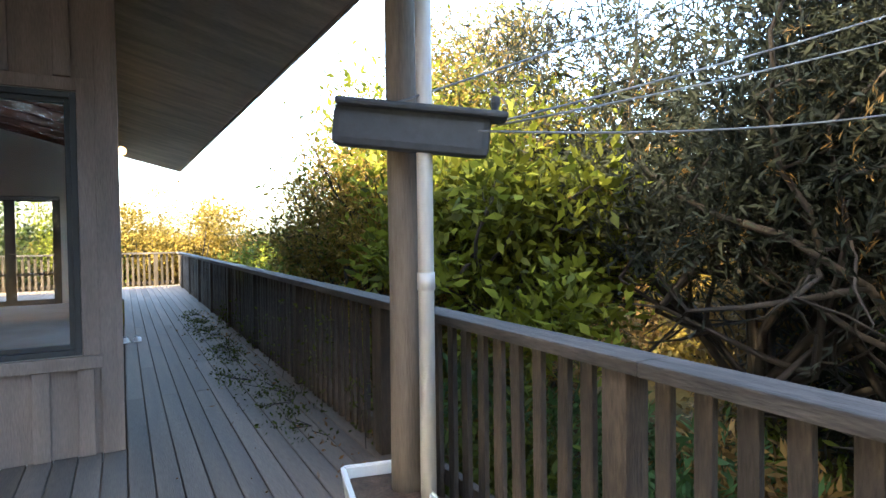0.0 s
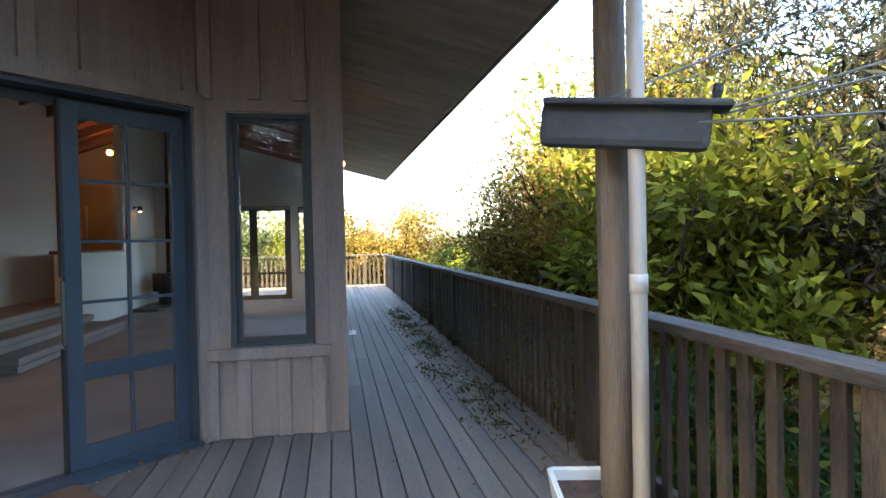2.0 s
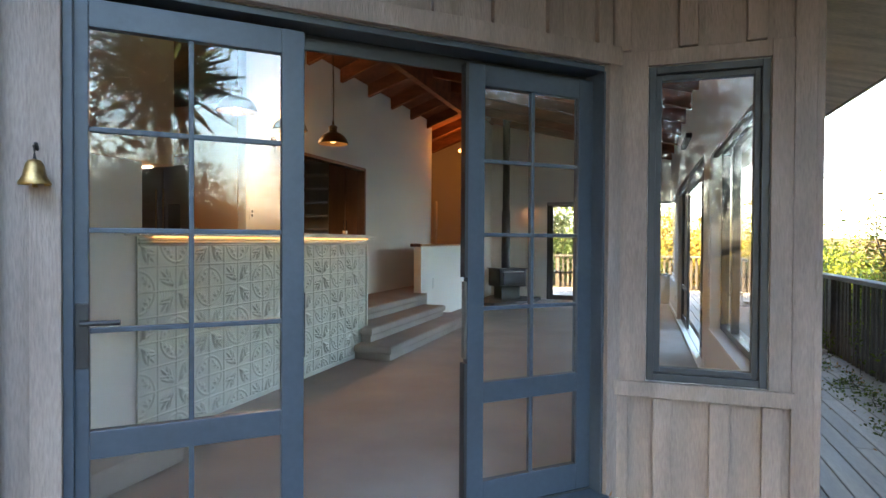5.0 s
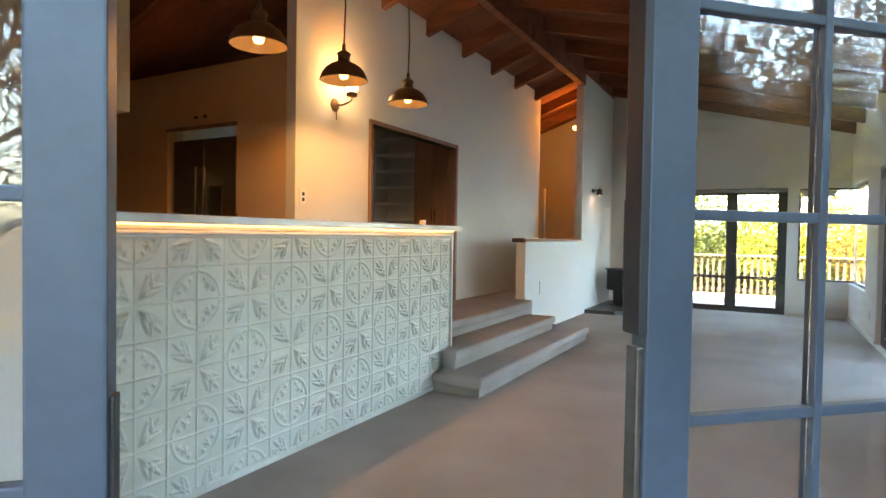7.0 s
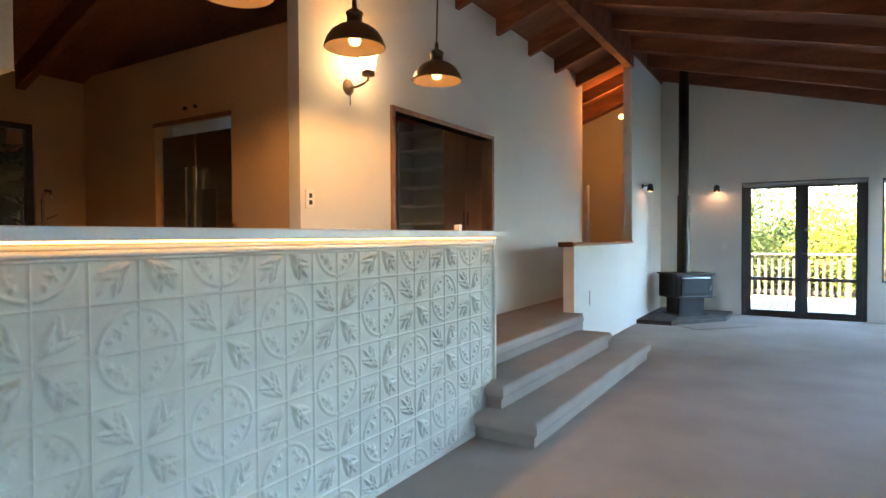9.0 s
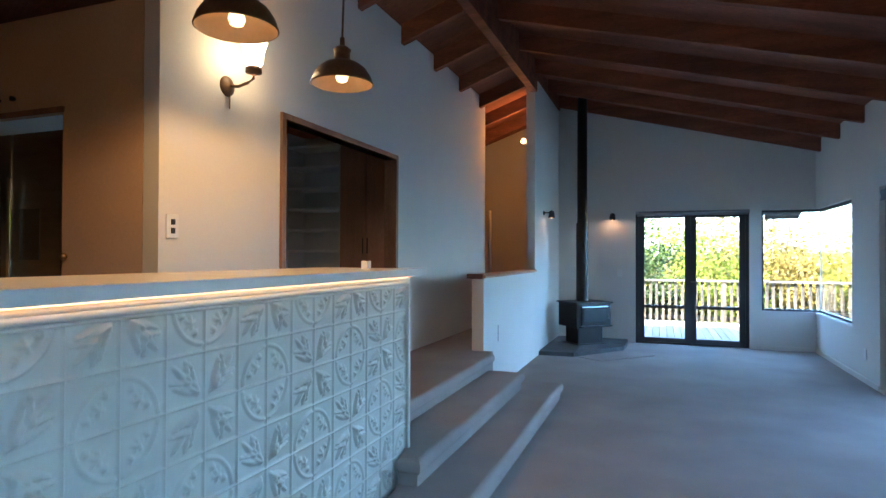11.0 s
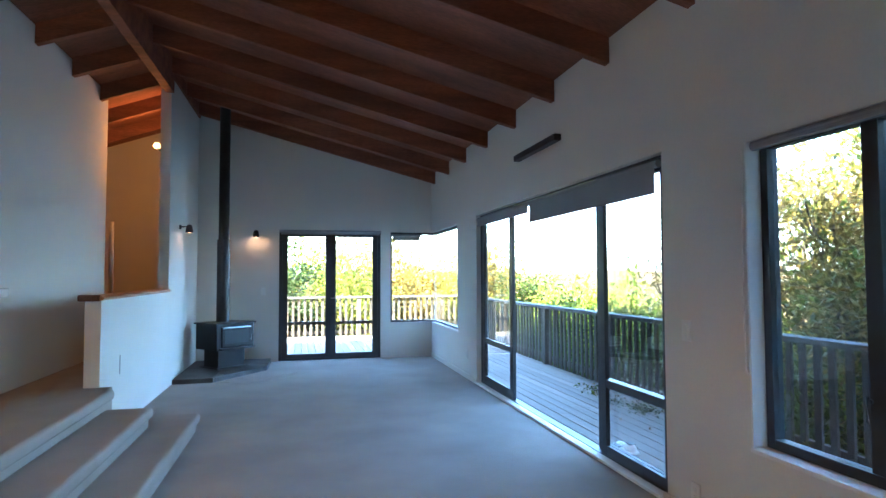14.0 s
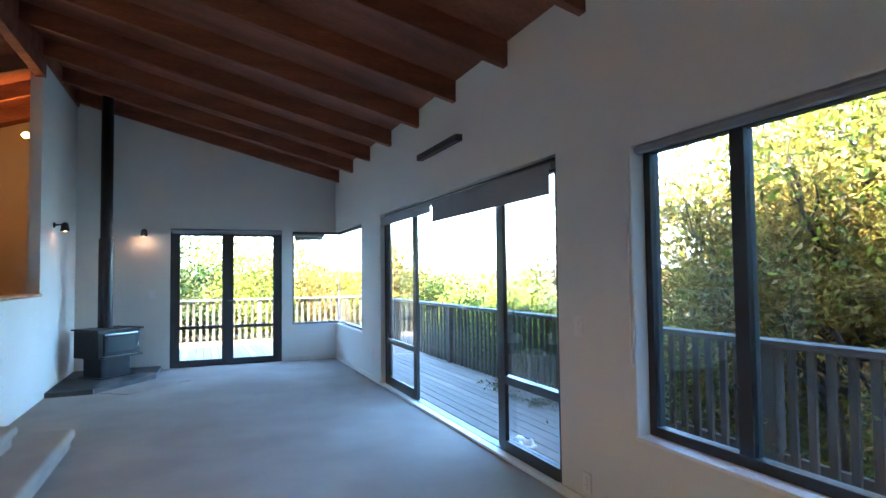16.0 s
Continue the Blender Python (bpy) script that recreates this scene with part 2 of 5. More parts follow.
def wall(name, s1, thick, z0, top, material, label, at, openings=(), cuts=()):
    """A wall along its own x from 0 to s1, from y = 0 to thick, with openings (s0, s1, z0, z1); top(s) is its height."""
    ss = sorted({0.0, s1, *cuts, *(v for o in openings for v in o[:2])})
    zs = sorted({z0, *(v for o in openings for v in o[2:])})
    bm, cache = bmesh.new(), {}
    n, k = len(ss) - 1, len(zs)

    def vert(i, j, y):
        key = (i, j, y)
        if key not in cache:
            cache[key] = bm.verts.new((ss[i], y, zs[j] if j < k else top(ss[i])))
        return cache[key]

    def full(i, j):
        if not (0 <= i < n and 0 <= j < k):
            return False
        cs, cz = (ss[i] + ss[i + 1]) / 2, (zs[j] + (zs[j + 1] if j + 1 < k else top(ss[i]))) / 2
        return not any(o[0] < cs < o[1] and o[2] < cz < o[3] for o in openings)

    for i in range(n):
        for j in range(k):
            if full(i, j):
                for y in (0.0, thick):
                    bm.faces.new((vert(i, j, y), vert(i + 1, j, y), vert(i + 1, j + 1, y), vert(i, j + 1, y)))
                for di, dj, a, c in ((-1, 0, (i, j), (i, j + 1)), (1, 0, (i + 1, j), (i + 1, j + 1)), (0, -1, (i, j), (i + 1, j)), (0, 1, (i, j + 1), (i + 1, j + 1))):
                    if not full(i + di, j + dj):
                        bm.faces.new((vert(*a, 0.0), vert(*c, 0.0), vert(*c, thick), vert(*a, thick)))
    return solid(name, bm, material, label, "wall", at, kind="structure")


def frame_of(w, h, bar, depth):
    """Four bars round an opening w wide and h high, in the x-z plane, from its lower corner."""
    bm = bmesh.new()
    for lo, hi in (((0, 0, 0), (bar, depth, h)), ((w - bar, 0, 0), (w, depth, h)), ((bar, 0.001, 0), (w - bar, depth - 0.001, bar)), ((bar, 0.001, h - bar), (w - bar, depth - 0.001, h))):
        box(bm, lo, hi, 0.003)
    return bm


def pane(parent, lo, hi, name="pane"):
    ob = part(name, bx(lo, hi), M["glass"], parent)
    ob.visible_shadow = False
    return ob

# ---- plan: deck and lounge floor at 0, east wall inside at x = 0, outer corner at (0.15, 0) ----
LAND = 0.465          # landing and kitchen floor
DOOR_P, DOOR_A = (-0.70, 0.0), 224.0
DU = Vector((math.cos(radians(DOOR_A)), math.sin(radians(DOOR_A)), 0))
DN = Vector((-DU.y, DU.x, 0))      # out of the house


def ceil_z(x):
    """Underside of the roof lining."""
    return 3.085 - 0.256 * x if x > -3.75 else 3.80 + 0.36 * (x + 3.75)


def prism(pts, z0, z1):
    bm = bmesh.new()
    lo, hi = [bm.verts.new((x, y, z0)) for x, y in pts], [bm.verts.new((x, y, z1)) for x, y in pts]
    bm.faces.new(lo[::-1]), bm.faces.new(hi)
    for i in range(len(pts)):
        j = (i + 1) % len(pts)
        bm.faces.new((lo[i], lo[j], hi[j], hi[i]))
    return bm


door_in = [Vector((*DOOR_P, 0)) - DN * 0.075 + DU * s for s in (0.0, 3.75)]
solid("floor", prism([(0.02, 0.1), (0.02, 9.8), (-3.78, 9.8), (-3.78, -2.9), (door_in[1].x, door_in[1].y), (door_in[0].x, 0.06)], -0.12, 0.0), M["carpet"], "grey beige cut-pile carpet over the whole lounge floor", "floor", kind="structure")
bm = prism([(-3.66, 2.89), (-3.66, 5.34), (-3.86, 5.34), (-3.86, 9.8), (-9, 9.8), (-9, -2.9), (-3.62, -2.9), (-3.62, 2.89)], 0.0, LAND)
solid("floor_landing", bm, M["carpet"], "raised carpeted landing reached by three steps", "floor", kind="structure")

# walls
east_open = [(0.55, 2.45, 0.525, 2.03), (3.15, 7.10, 0.0, 2.13), (8.04, 9.76, 0.585, 2.10)]
wall("wall_east", 9.76, 0.15, -0.12, lambda s: 3.085, M["plaster"], "off-white painted plaster wall with sliding doors and windows", pose(0.15, 0, 0, 0, 0, 90), east_open)
wall("wall_north", 3.90, 0.15, -0.12, lambda s: ceil_z(max(s - 3.75, -3.74)), M["plaster"], "off-white gable wall with French doors beside a corner window", pose(-3.75, 9.76, 0), [(1.235, 2.88, 0.0, 2.12), (3.045, 3.90, 0.585, 2.10)])
wall("wall_alcove_end", 5.25, 0.15, -0.12, lambda s: ceil_z(s - 9.0), M["plaster"], "plain end wall of the stair alcove", pose(-9.0, 9.76, 0))
wall("wall_entry", 0.70, 0.15, -0.12, lambda s: 3.25, M["plaster"], "short wall with a tall narrow window beside the entry", pose(-0.70, 0, 0), [(0.165, 0.67, 0.595, 2.10)])
wall("wall_door", 3.9, 0.15, -0.12, lambda s: ceil_z(DOOR_P[0] + DU.x * s), M["plaster"], "angled entry wall holding the glazed sliding doors", Matrix.Translation((*DOOR_P, 0)) @ Matrix.Translation(-DN * 0.15) @ pose(0, 0, 0, 0, 0, DOOR_A), [(0.08, 2.32, 0.0, 2.12)])
wall("wall_hall", 5.60, 0.10, 0.0, lambda s: 3.55, M["plaster"], "tall off-white wall with a trimmed cased opening", pose(-4.41, 2.0, 0, 0, 0, 90), [(1.0, 2.68, LAND, 2.275)])
wall("wall_partition", 2.485, 0.10, 0.0, lambda s: 2.68, M["kitchen"], "low cream kitchen wall with a fridge recess", pose(-7.0, 2.0, 0), [(1.03, 1.93, LAND, 2.165)])
wall("wall_stove", 1.98, 0.12, 0.0, lambda s: 4.05, M["plaster"], "full-height white wall stub beside the wood burner", pose(-3.75, 7.78, 0, 0, 0, 90))
wall("wall_half", 2.46, 0.12, 0.0, lambda s: 1.175, M["plaster"], "white half-height wall beside the carpeted steps", pose(-3.75, 5.32, 0, 0, 0, 90))
wall("wall_nib", 2.4, 0.12, 0.0, lambda s: 3.9, M["plaster"], "white wall nib closing the end of the bar", pose(-3.50, -2.6, 0, 0, 0, 90))
wall("wall_west", 12.6, 0.12, 0.0, lambda s: 3.6, M["kitchen"], "kitchen end wall with a dark window", pose(-7.0, -2.8, 0, 0, 0, 90), [(3.8, 4.41, 1.30, 2.22)])
wall("wall_south", 3.4, 0.12, 0.0, lambda s: 3.9, M["kitchen"], "kitchen side wall", pose(-7.0, -2.8, 0))
wall("wall_alcove", 2.3, 0.1, 0.0, lambda s: 3.6, M["plaster"], "side wall of the stair alcove", pose(-6.2, 7.4, 0, 0, 0, 90))
wall("wall_hall_back", 5.4, 0.1, 0.0, lambda s: 2.684, M["plaster"], "back wall of the hall", pose(-5.9, 2.105, 0, 0, 0, 90))

# ceiling lining, roof and beams
EAVE, NEAR_EAVE, GABLE = 1.33, 1.50, 10.12
bm = bmesh.new()
for (xn, xa, xb) in ((NEAR_EAVE, EAVE, -3.749), (-3.751, -3.751, -9.0)):
    zn, za, zb = ceil_z(xn), ceil_z(xa), ceil_z(xb)
    vs = [bm.verts.new(p) for p in ((xn, -2.9, zn), (xa, GABLE, za), (xb, GABLE, zb), (xb, -2.9, zb), (xn, -2.9, zn + 0.14), (xa, GABLE, za + 0.14), (xb, GABLE, zb + 0.14), (xb, -2.9, zb + 0.14))]
    for q in ((0, 1, 2, 3), (4, 7, 6, 5), (0, 4, 5, 1), (2, 6, 7, 3), (1, 5, 6, 2), (0, 3, 7, 4)):
        bm.faces.new([vs[i] for i in q])
solid("ceiling", bm, M["sarking"], "sloping dark red-brown timber ceiling and eave", "ceiling", kind="structure")
bm = bmesh.new()
vs = [bm.verts.new(p) for p in ((0.16, -2.89, ceil_z(0.16) - 0.012), (0.16, GABLE - 0.01, ceil_z(0.16) - 0.012), (EAVE - 0.01, GABLE - 0.01, ceil_z(EAVE - 0.01) - 0.012), (NEAR_EAVE - 0.01, -2.89, ceil_z(NEAR_EAVE - 0.01) - 0.012))]
bm.faces.new(vs)
bmesh.ops.solidify(bm, geom=bm.faces[:], thickness=0.01)
solid("soffit", bm, M["soffit"], "grey painted soffit lining under the eave", "soffit", kind="structure")
bm = bmesh.new()
vs = [bm.verts.new((x + dx, y, ceil_z(x) + dz)) for x, y in ((NEAR_EAVE, -2.9), (EAVE, GABLE + 0.02)) for dx in (0.0, 0.025) for dz in (-0.02, 0.16)]
for q in ((0, 1, 3, 2), (4, 6, 7, 5), (0, 4, 5, 1), (2, 3, 7, 6), (0, 2, 6, 4), (1, 5, 7, 3)):
    bm.faces.new([vs[i] for i in q])
solid("fascia", bm, M["clad"], "grey painted fascia board along the eave", "fascia", kind="structure")
solid("fascia_gable", bx((0, 0, -0.02), ((EAVE + 0.03) / math.cos(radians(14.1)), 0.025, 0.16), 0.004), M["clad"], "grey barge board on the gable end", "fascia", pose(0, GABLE, ceil_z(0), 0, 14.1, 0), kind="structure")
for k in range(-6, 8):
    y = 2.83 + 0.948 * k
    xr = -0.002
    xs = xr if y > 0.2 else (-0.85 - (0.1 - y) * 1.11)
    if xs > -3.5:
        bm = bmesh.new()
        x0, x1 = xs, -3.70
        vs = [bm.verts.new((x, yy, ceil_z(x) + dz)) for x in (x0, x1) for yy in (y - 0.035, y + 0.035) for dz in (-0.19, 0.01)]
        for q in ((0, 1, 3, 2), (4, 6, 7, 5), (0, 4, 5, 1), (2, 3, 7, 6), (0, 2, 6, 4), (1, 5, 7, 3)):
            bm.faces.new([vs[i] for i in q])
        bmesh.ops.bevel(bm, geom=bm.edges[:], offset=0.004, segments=1, affect="EDGES")
        solid("rafter", bm, M["timber"], "exposed red-brown timber rafter running down to the wall", "rafter", group="ceiling rafters", kind="structure")
    y = 4.0 + 0.835 * (k - 1)
    bm = bmesh.new()
    x0, x1 = -3.80, (-4.41 if 2.0 < y < 7.6 else -6.95)
    vs = [bm.verts.new((x, yy, ceil_z(x) + dz)) for x in (x0, x1) for yy in (y - 0.035, y + 0.035) for dz in (-0.18, 0.01)]
    for q in ((0, 1, 3, 2), (4, 6, 7, 5), (0, 4, 5, 1), (2, 3, 7, 6), (0, 2, 6, 4), (1, 5, 7, 3)):
        bm.faces.new([vs[i] for i in q])
    bmesh.ops.bevel(bm, geom=bm.edges[:], offset=0.004, segments=1, affect="EDGES")
    solid("rafter", bm, M["timber"], "exposed red-brown timber rafter falling from the ridge beam", "rafter", group="ceiling rafters", kind="structure")
solid("ridge_beam", bx((-3.80, -2.85, 3.63), (-3.70, 7.69, 4.05), 0.006), M["timber"], "heavy red-brown timber ridge beam ending on the wall stub", "beam", kind="structure")

solid("ridge_cap", bx((-3.82, -2.9, 3.86), (-3.725, 10.0, 4.22)), M["sarking"], "dark timber upstand along the ridge", "ridge", kind="structure")

# carpeted steps
stairs = thing("carpeted_stairs", "three carpeted steps with rounded noses up to the landing", "stairs", kind="structure")
for i, (xn, y0, y1) in enumerate(((-3.025, 2.55, 5.62), (-3.32, 2.70, 5.22), (-3.61, 2.885, 5.22))):
    z1 = LAND / 3 * (i + 1) + (0.003 if i == 2 else 0.0)

    def plan(d):
        if i == 2:
            return [(-3.69, y0), (xn - d, y0), (xn - d, y1), (-3.69, y1)]
        return [(-3.46, y0 + d), (xn - d, y0 + d), (xn - d, y1 - d), (-3.715, y1 - d), (-3.715, 2.888), (-3.46, 2.888)]

    bm = prism(plan(0.0), z1 - 0.09, z1)
    rim = [e for e in bm.edges if any(abs(v.co.x - xn) < 1e-4 or abs(v.co.y - y0) < 1e-4 or abs(v.co.y - y1) < 1e-4 for v in e.verts) and abs(e.verts[0].co.z - e.verts[1].co.z) < 1e-5]
    bmesh.ops.bevel(bm, geom=rim, offset=0.036, segments=4, profile=0.55, affect="EDGES")
    if i < 2:
        low = prism(plan(0.028), z1 - 0.155, z1 - 0.05)
        tmp = bpy.data.meshes.new("riser")
        low.to_mesh(tmp)
        low.free()
        bm.from_mesh(tmp)
    part("step", bm, M["carpet"], stairs)
bm = bmesh.new()
rows = []
for k in range(26):
    y = 5.27 + 2.50 * k / 25
    wob = 0.016 * noise.noise((y * 2.3, 0.4, 0)) + 0.008 * noise.noise((y * 7.0, 1.7, 0))
    top = 1.213 + 0.004 * noise.noise((y * 3.1, 3.3, 0))
    rows.append([bm.verts.new(p) for p in ((-3.905, y, 1.177), (-3.905, y, top), (-3.735 + wob, y, top), (-3.715 + wob, y, top - 0.016), (-3.725 + wob, y, 1.177))])
for a, c in zip(rows, rows[1:]):
    for k in range(5):
        bm.faces.new((a[k], a[(k + 1) % 5], c[(k + 1) % 5], c[k]))
bm.faces.new(rows[0]), bm.faces.new(rows[-1][::-1])
solid("live_edge_cap", bm, M["liveedge"], "glossy live-edge timber cap on the half wall", "cap")
solid("bark_edge", bx((-3.91, 5.262, 1.17), (-3.745, 5.30, 1.222), 0.012), M["barkwood"], "dark bark end of the timber cap", "cap")
solid("entry_step", bx((-3.47, -1.35, 0.0), (-3.02, -0.36, 0.15), 0.03), M["carpet"], "low carpeted step beside the wall nib", "step")

# ---- exterior cladding of the entry ----
def boards(name, at, s0, s1, z0, top, battens, label):
    """Flat sheet with upright battens on it; local x along the wall, local y out of it."""
    w = thing(name, label, "cladding", at, kind="structure")
    part("sheet", bx((s0, 0, z0), (s1, 0.012, top), 0), M["clad"], w)
    for s in battens:
        part("batten", bx((s - 0.042, 0.012, z0 + 0.002), (s + 0.042, 0.042, top - 0.002), 0.004), M["clad"], w)
    return w


# door wall, in (along, out, up)
DM = Matrix.Translation((*DOOR_P, 0)) @ Matrix(((DU.x, DN.x, 0, 0), (DU.y, DN.y, 0, 0), (0, 0, 1, 0), (0, 0, 0, 1)))
boards("cladding_over_door", DM, 0.0, 3.9, 2.20, 3.5, [0.10 + 0.29 * k for k in range(13)], "taupe board and batten cladding above the entry doors")
boards("cladding_beside_door", DM, 2.41, 3.9, 0.0, 2.198, [2.53, 2.66, 2.95, 3.24, 3.53, 3.8], "taupe upright boards beside the entry doors")
for lo, hi in (((0.0, 0.0, 0.0), (0.078, 0.045, 2.198)), ((2.322, 0.0, 0.0), (2.408, 0.045, 2.198))):
    solid("door_trim", bx(lo, hi, 0.004), M["clad"], "taupe painted facing board beside the entry doors", "trim", DM, kind="structure")
solid("door_trim", bx((0.0, 0.013, 2.125), (2.43, 0.05, 2.215), 0.004), M["clad"], "taupe painted facing board over the entry doors", "trim", DM, kind="structure")
# window wall, local x along +x, out is -y
WM = Matrix(((1, 0, 0, -0.70), (0, -1, 0, 0.0), (0, 0, 1, 0), (0, 0, 0, 1)))
boards("cladding_under_window", WM, 0.0, 0.85, 0.0, 0.513, [0.03, 0.23, 0.48, 0.70], "taupe boards below the narrow window")
boards("cladding_over_window", WM, 0.0, 0.85, 2.19, 3.4, [0.03, 0.33, 0.62], "taupe board and batten above the narrow window")
for lo, hi in (((0.002, 0, 0.517), (0.153, 0.03, 2.19)), ((0.685, 0, 0.517), (0.775, 0.03, 2.19)), ((0.153, 0.001, 2.115), (0.685, 0.03, 2.188)), ((0.002, 0.012, 0.515), (0.79, 0.055, 0.587))):
    solid("window_trim", bx(lo, hi, 0.004), M["clad"], "taupe facing board round the narrow window", "trim", WM, kind="structure")
solid("corner_board", bx((0.775, 0, 0.0), (0.865, 0.035, 3.3), 0.004), M["clad"], "taupe corner board at the outer corner", "trim", WM, kind="structure")
boards("cladding_deck_side", Matrix(((0, 1, 0, 0.15), (1, 0, 0, 0.0), (0, 0, 1, 0), (0, 0, 0, 1))), -0.03, 0.60, 0.0, 3.09, [0.005, 0.3, 0.56], "taupe cladding on the deck side of the house")

# narrow window
nwin = thing("window_1", "tall narrow blue-framed window beside the entry", "window", pose(-0.545, -0.006, 0.588), kind="structure")
part("window_frame", frame_of(0.528, 1.524, 0.034, 0.10), M["darkblue"], nwin)
part("window_sash", frame_of(0.46, 1.456, 0.028, 0.05), M["darkblue"], nwin, at=pose(0.034, 0.03, 0.034))
pane(nwin, (0.06, 0.052, 0.06), (0.468, 0.058, 1.464))

# ---- entry sliding doors, two leaves with the gap between them ----
def leaf(name, label, w, h, at):
    """A glazed leaf: stiles, rails, glazing bars and panes; x along, y out, z up."""
    d = thing(name, label, "door", at, kind="structure")
    st, d0 = 0.085, 0.042
    for lo, hi in (((0, 0, 0), (st, d0, h)), ((w - st, 0, 0), (w, d0, h))):
        part("stile", bx(lo, hi, 0.004), M["blue"], d)
    for z0, z1 in ((0.0, 0.13), (0.49, 0.585), (h - 0.095, h)):
        part("rail", bx((st, 0.001, z0), (w - st, d0 - 0.001, z1), 0.004), M["blue"], d)
    part("glazing_bar", bx((w / 2 - 0.009, 0.006, 0.13), (w / 2 + 0.009, d0 - 0.006, 0.49), 0.003), M["blue"], d)
    part("glazing_bar", bx((w / 2 - 0.009, 0.006, 0.585), (w / 2 + 0.009, d0 - 0.006, h - 0.095), 0.003), M["blue"], d)
    rows = [0.585 + (h - 0.68) * k / 4 for k in range(5)]
    for z in rows[1:4]:
        part("glazing_bar", bx((st, 0.008, z - 0.009), (w - st, d0 - 0.008, z + 0.009), 0.003), M["blue"], d)
    cells = [(0.13, 0.49)] + list(zip(rows, rows[1:]))
    for z0, z1 in cells:
        for x0, x1 in ((st, w / 2 - 0.009), (w / 2 + 0.009, w - st)):
            pane(d, (x0, 0.018, z0 + 0.0), (x1, 0.023, z1))
    return d


LW, LH = 0.80, 2.035
left = leaf("door_1", "slate blue glazed sliding door leaf with a lever handle", LW, LH, DM @ pose(1.535, -0.045, 0.03))
bm = bmesh.new()
box(bm, (0.715, 0.042, 0.80), (0.755, 0.05, 1.02), 0.004)
tube(bm, [(0.735, 0.05, 0.955), (0.735, 0.085, 0.955), (0.62, 0.088, 0.955)], 0.009)
part("handle", bm, M["black"], left, "dark lever handle on a long plate")
part("latch", bx((-0.006, 0.01, 0.78), (0.0, 0.034, 1.03), 0.002), M["black"], left, "black mortice latch plates")
right = leaf("door_2", "slate blue glazed sliding door leaf behind the opening", 0.70, LH, DM @ pose(0.09, -0.105, 0.03))
part("pull", bx((0.70, 0.004, 0.70), (0.712, 0.036, 1.05), 0.003), M["steel"], right, "recessed steel finger pull")
part("edge_seal", bx((0.70, -0.002, 0.0), (0.716, 0.044, 0.68), 0.002), M["black"], right, "black rubber edge seal")
part("edge_seal", bx((0.70, -0.002, 1.07), (0.716, 0.044, LH), 0.002), M["black"], right, "black rubber edge seal")
fr = thing("door_frame", "slate blue sliding door frame with a sill track", "door frame", DM, kind="structure")
part("head", bx((0.08, -0.13, 2.095), (2.32, 0.012, 2.122), 0.003), M["blue"], fr)
part("jamb", bx((0.078, -0.13, 0.0), (0.092, 0.02, 2.095), 0.003), M["blue"], fr)
part("jamb", bx((2.292, -0.13, 0.0), (2.322, 0.02, 2.095), 0.003), M["blue"], fr)
part("sill", bx((0.07, -0.14, -0.01), (2.33, 0.06, 0.026), 0.004), M["blue"], fr)
part("track", bx((0.1, -0.055, 0.026), (2.29, -0.05, 0.034), 0), M["steel"], fr, "bright metal sill track")
part("head_track", bx((0.1, -0.128, 2.03), (2.29, -0.11, 2.094), 0.002), M["bronze"], fr, "dark head track")
solid("curtain_rail", bx((0.12, -0.19, 2.05), (2.28, -0.165, 2.075), 0.004), M["white"], "slim white curtain rail inside the entry doors", "curtain rail", DM)
doormat = solid("doormat", bx((0.81, 0.07, 0.001), (1.60, 0.47, 0.018), 0.006), M["mat_coir"], "worn reddish brown coir doormat on the deck", "doormat", DM)

words = bpy.data.curves.new("lettering", "FONT")
words.body, words.size, words.extrude, words.align_x, words.align_y = "KIA ORA", 0.16, 0.0008, "CENTER", "CENTER"
words.materials.append(M["barkwood"])
lettering = new("lettering", words)
lettering.parent = doormat
lettering.matrix_basis = pose(1.205, 0.27, 0.0188, 0, 0, 180)
tagged(lettering, "worn dark lettering woven into the mat")

# bell
bell = thing("door_bell", "small aged brass hand bell hanging on the entry boards", "bell", DM @ pose(2.385, 0.085, 1.43))
part("bell_cup", lathe(bmesh.new(), [(0.044, 0.0), (0.045, 0.006), (0.033, 0.025), (0.026, 0.06), (0.018, 0.075), (0.004, 0.08)], 20), M["brass"], bell, smooth=True)
part("clapper", tube(bmesh.new(), [(0, 0, 0.05), (0, 0, -0.008)], [0.003, 0.008], 8), M["brass"], bell)
part("bracket", tube(bmesh.new(), [(0, 0, 0.08), (0, 0, 0.12), (0, -0.02, 0.13), (0, -0.05, 0.11)], 0.006, 8), M["black"], bell, "dark iron bracket")

# ---- windows and doors of the lounge ----
slider = thing("door_3", "wide dark-framed sliding doors to the deck, standing half open", "door", pose(0, 0, 0), kind="structure")
for nm, lo, hi in (("jamb", (0.055, 3.15, 0.0), (0.14, 3.185, 2.13)), ("jamb", (0.055, 7.06, 0.0), (0.14, 7.10, 2.13)), ("head", (0.055, 3.185, 2.115), (0.14, 7.06, 2.13)), ("sill", (0.055, 3.185, 0.0), (0.14, 7.06, 0.028))):
    part(nm, bx(lo, hi, 0.003), M["bronze"], slider)
part("sill_board", bx((-0.015, 3.155, 0.002), (0.054, 7.095, 0.024), 0.003), M["white"], slider, "pale worn sill board")
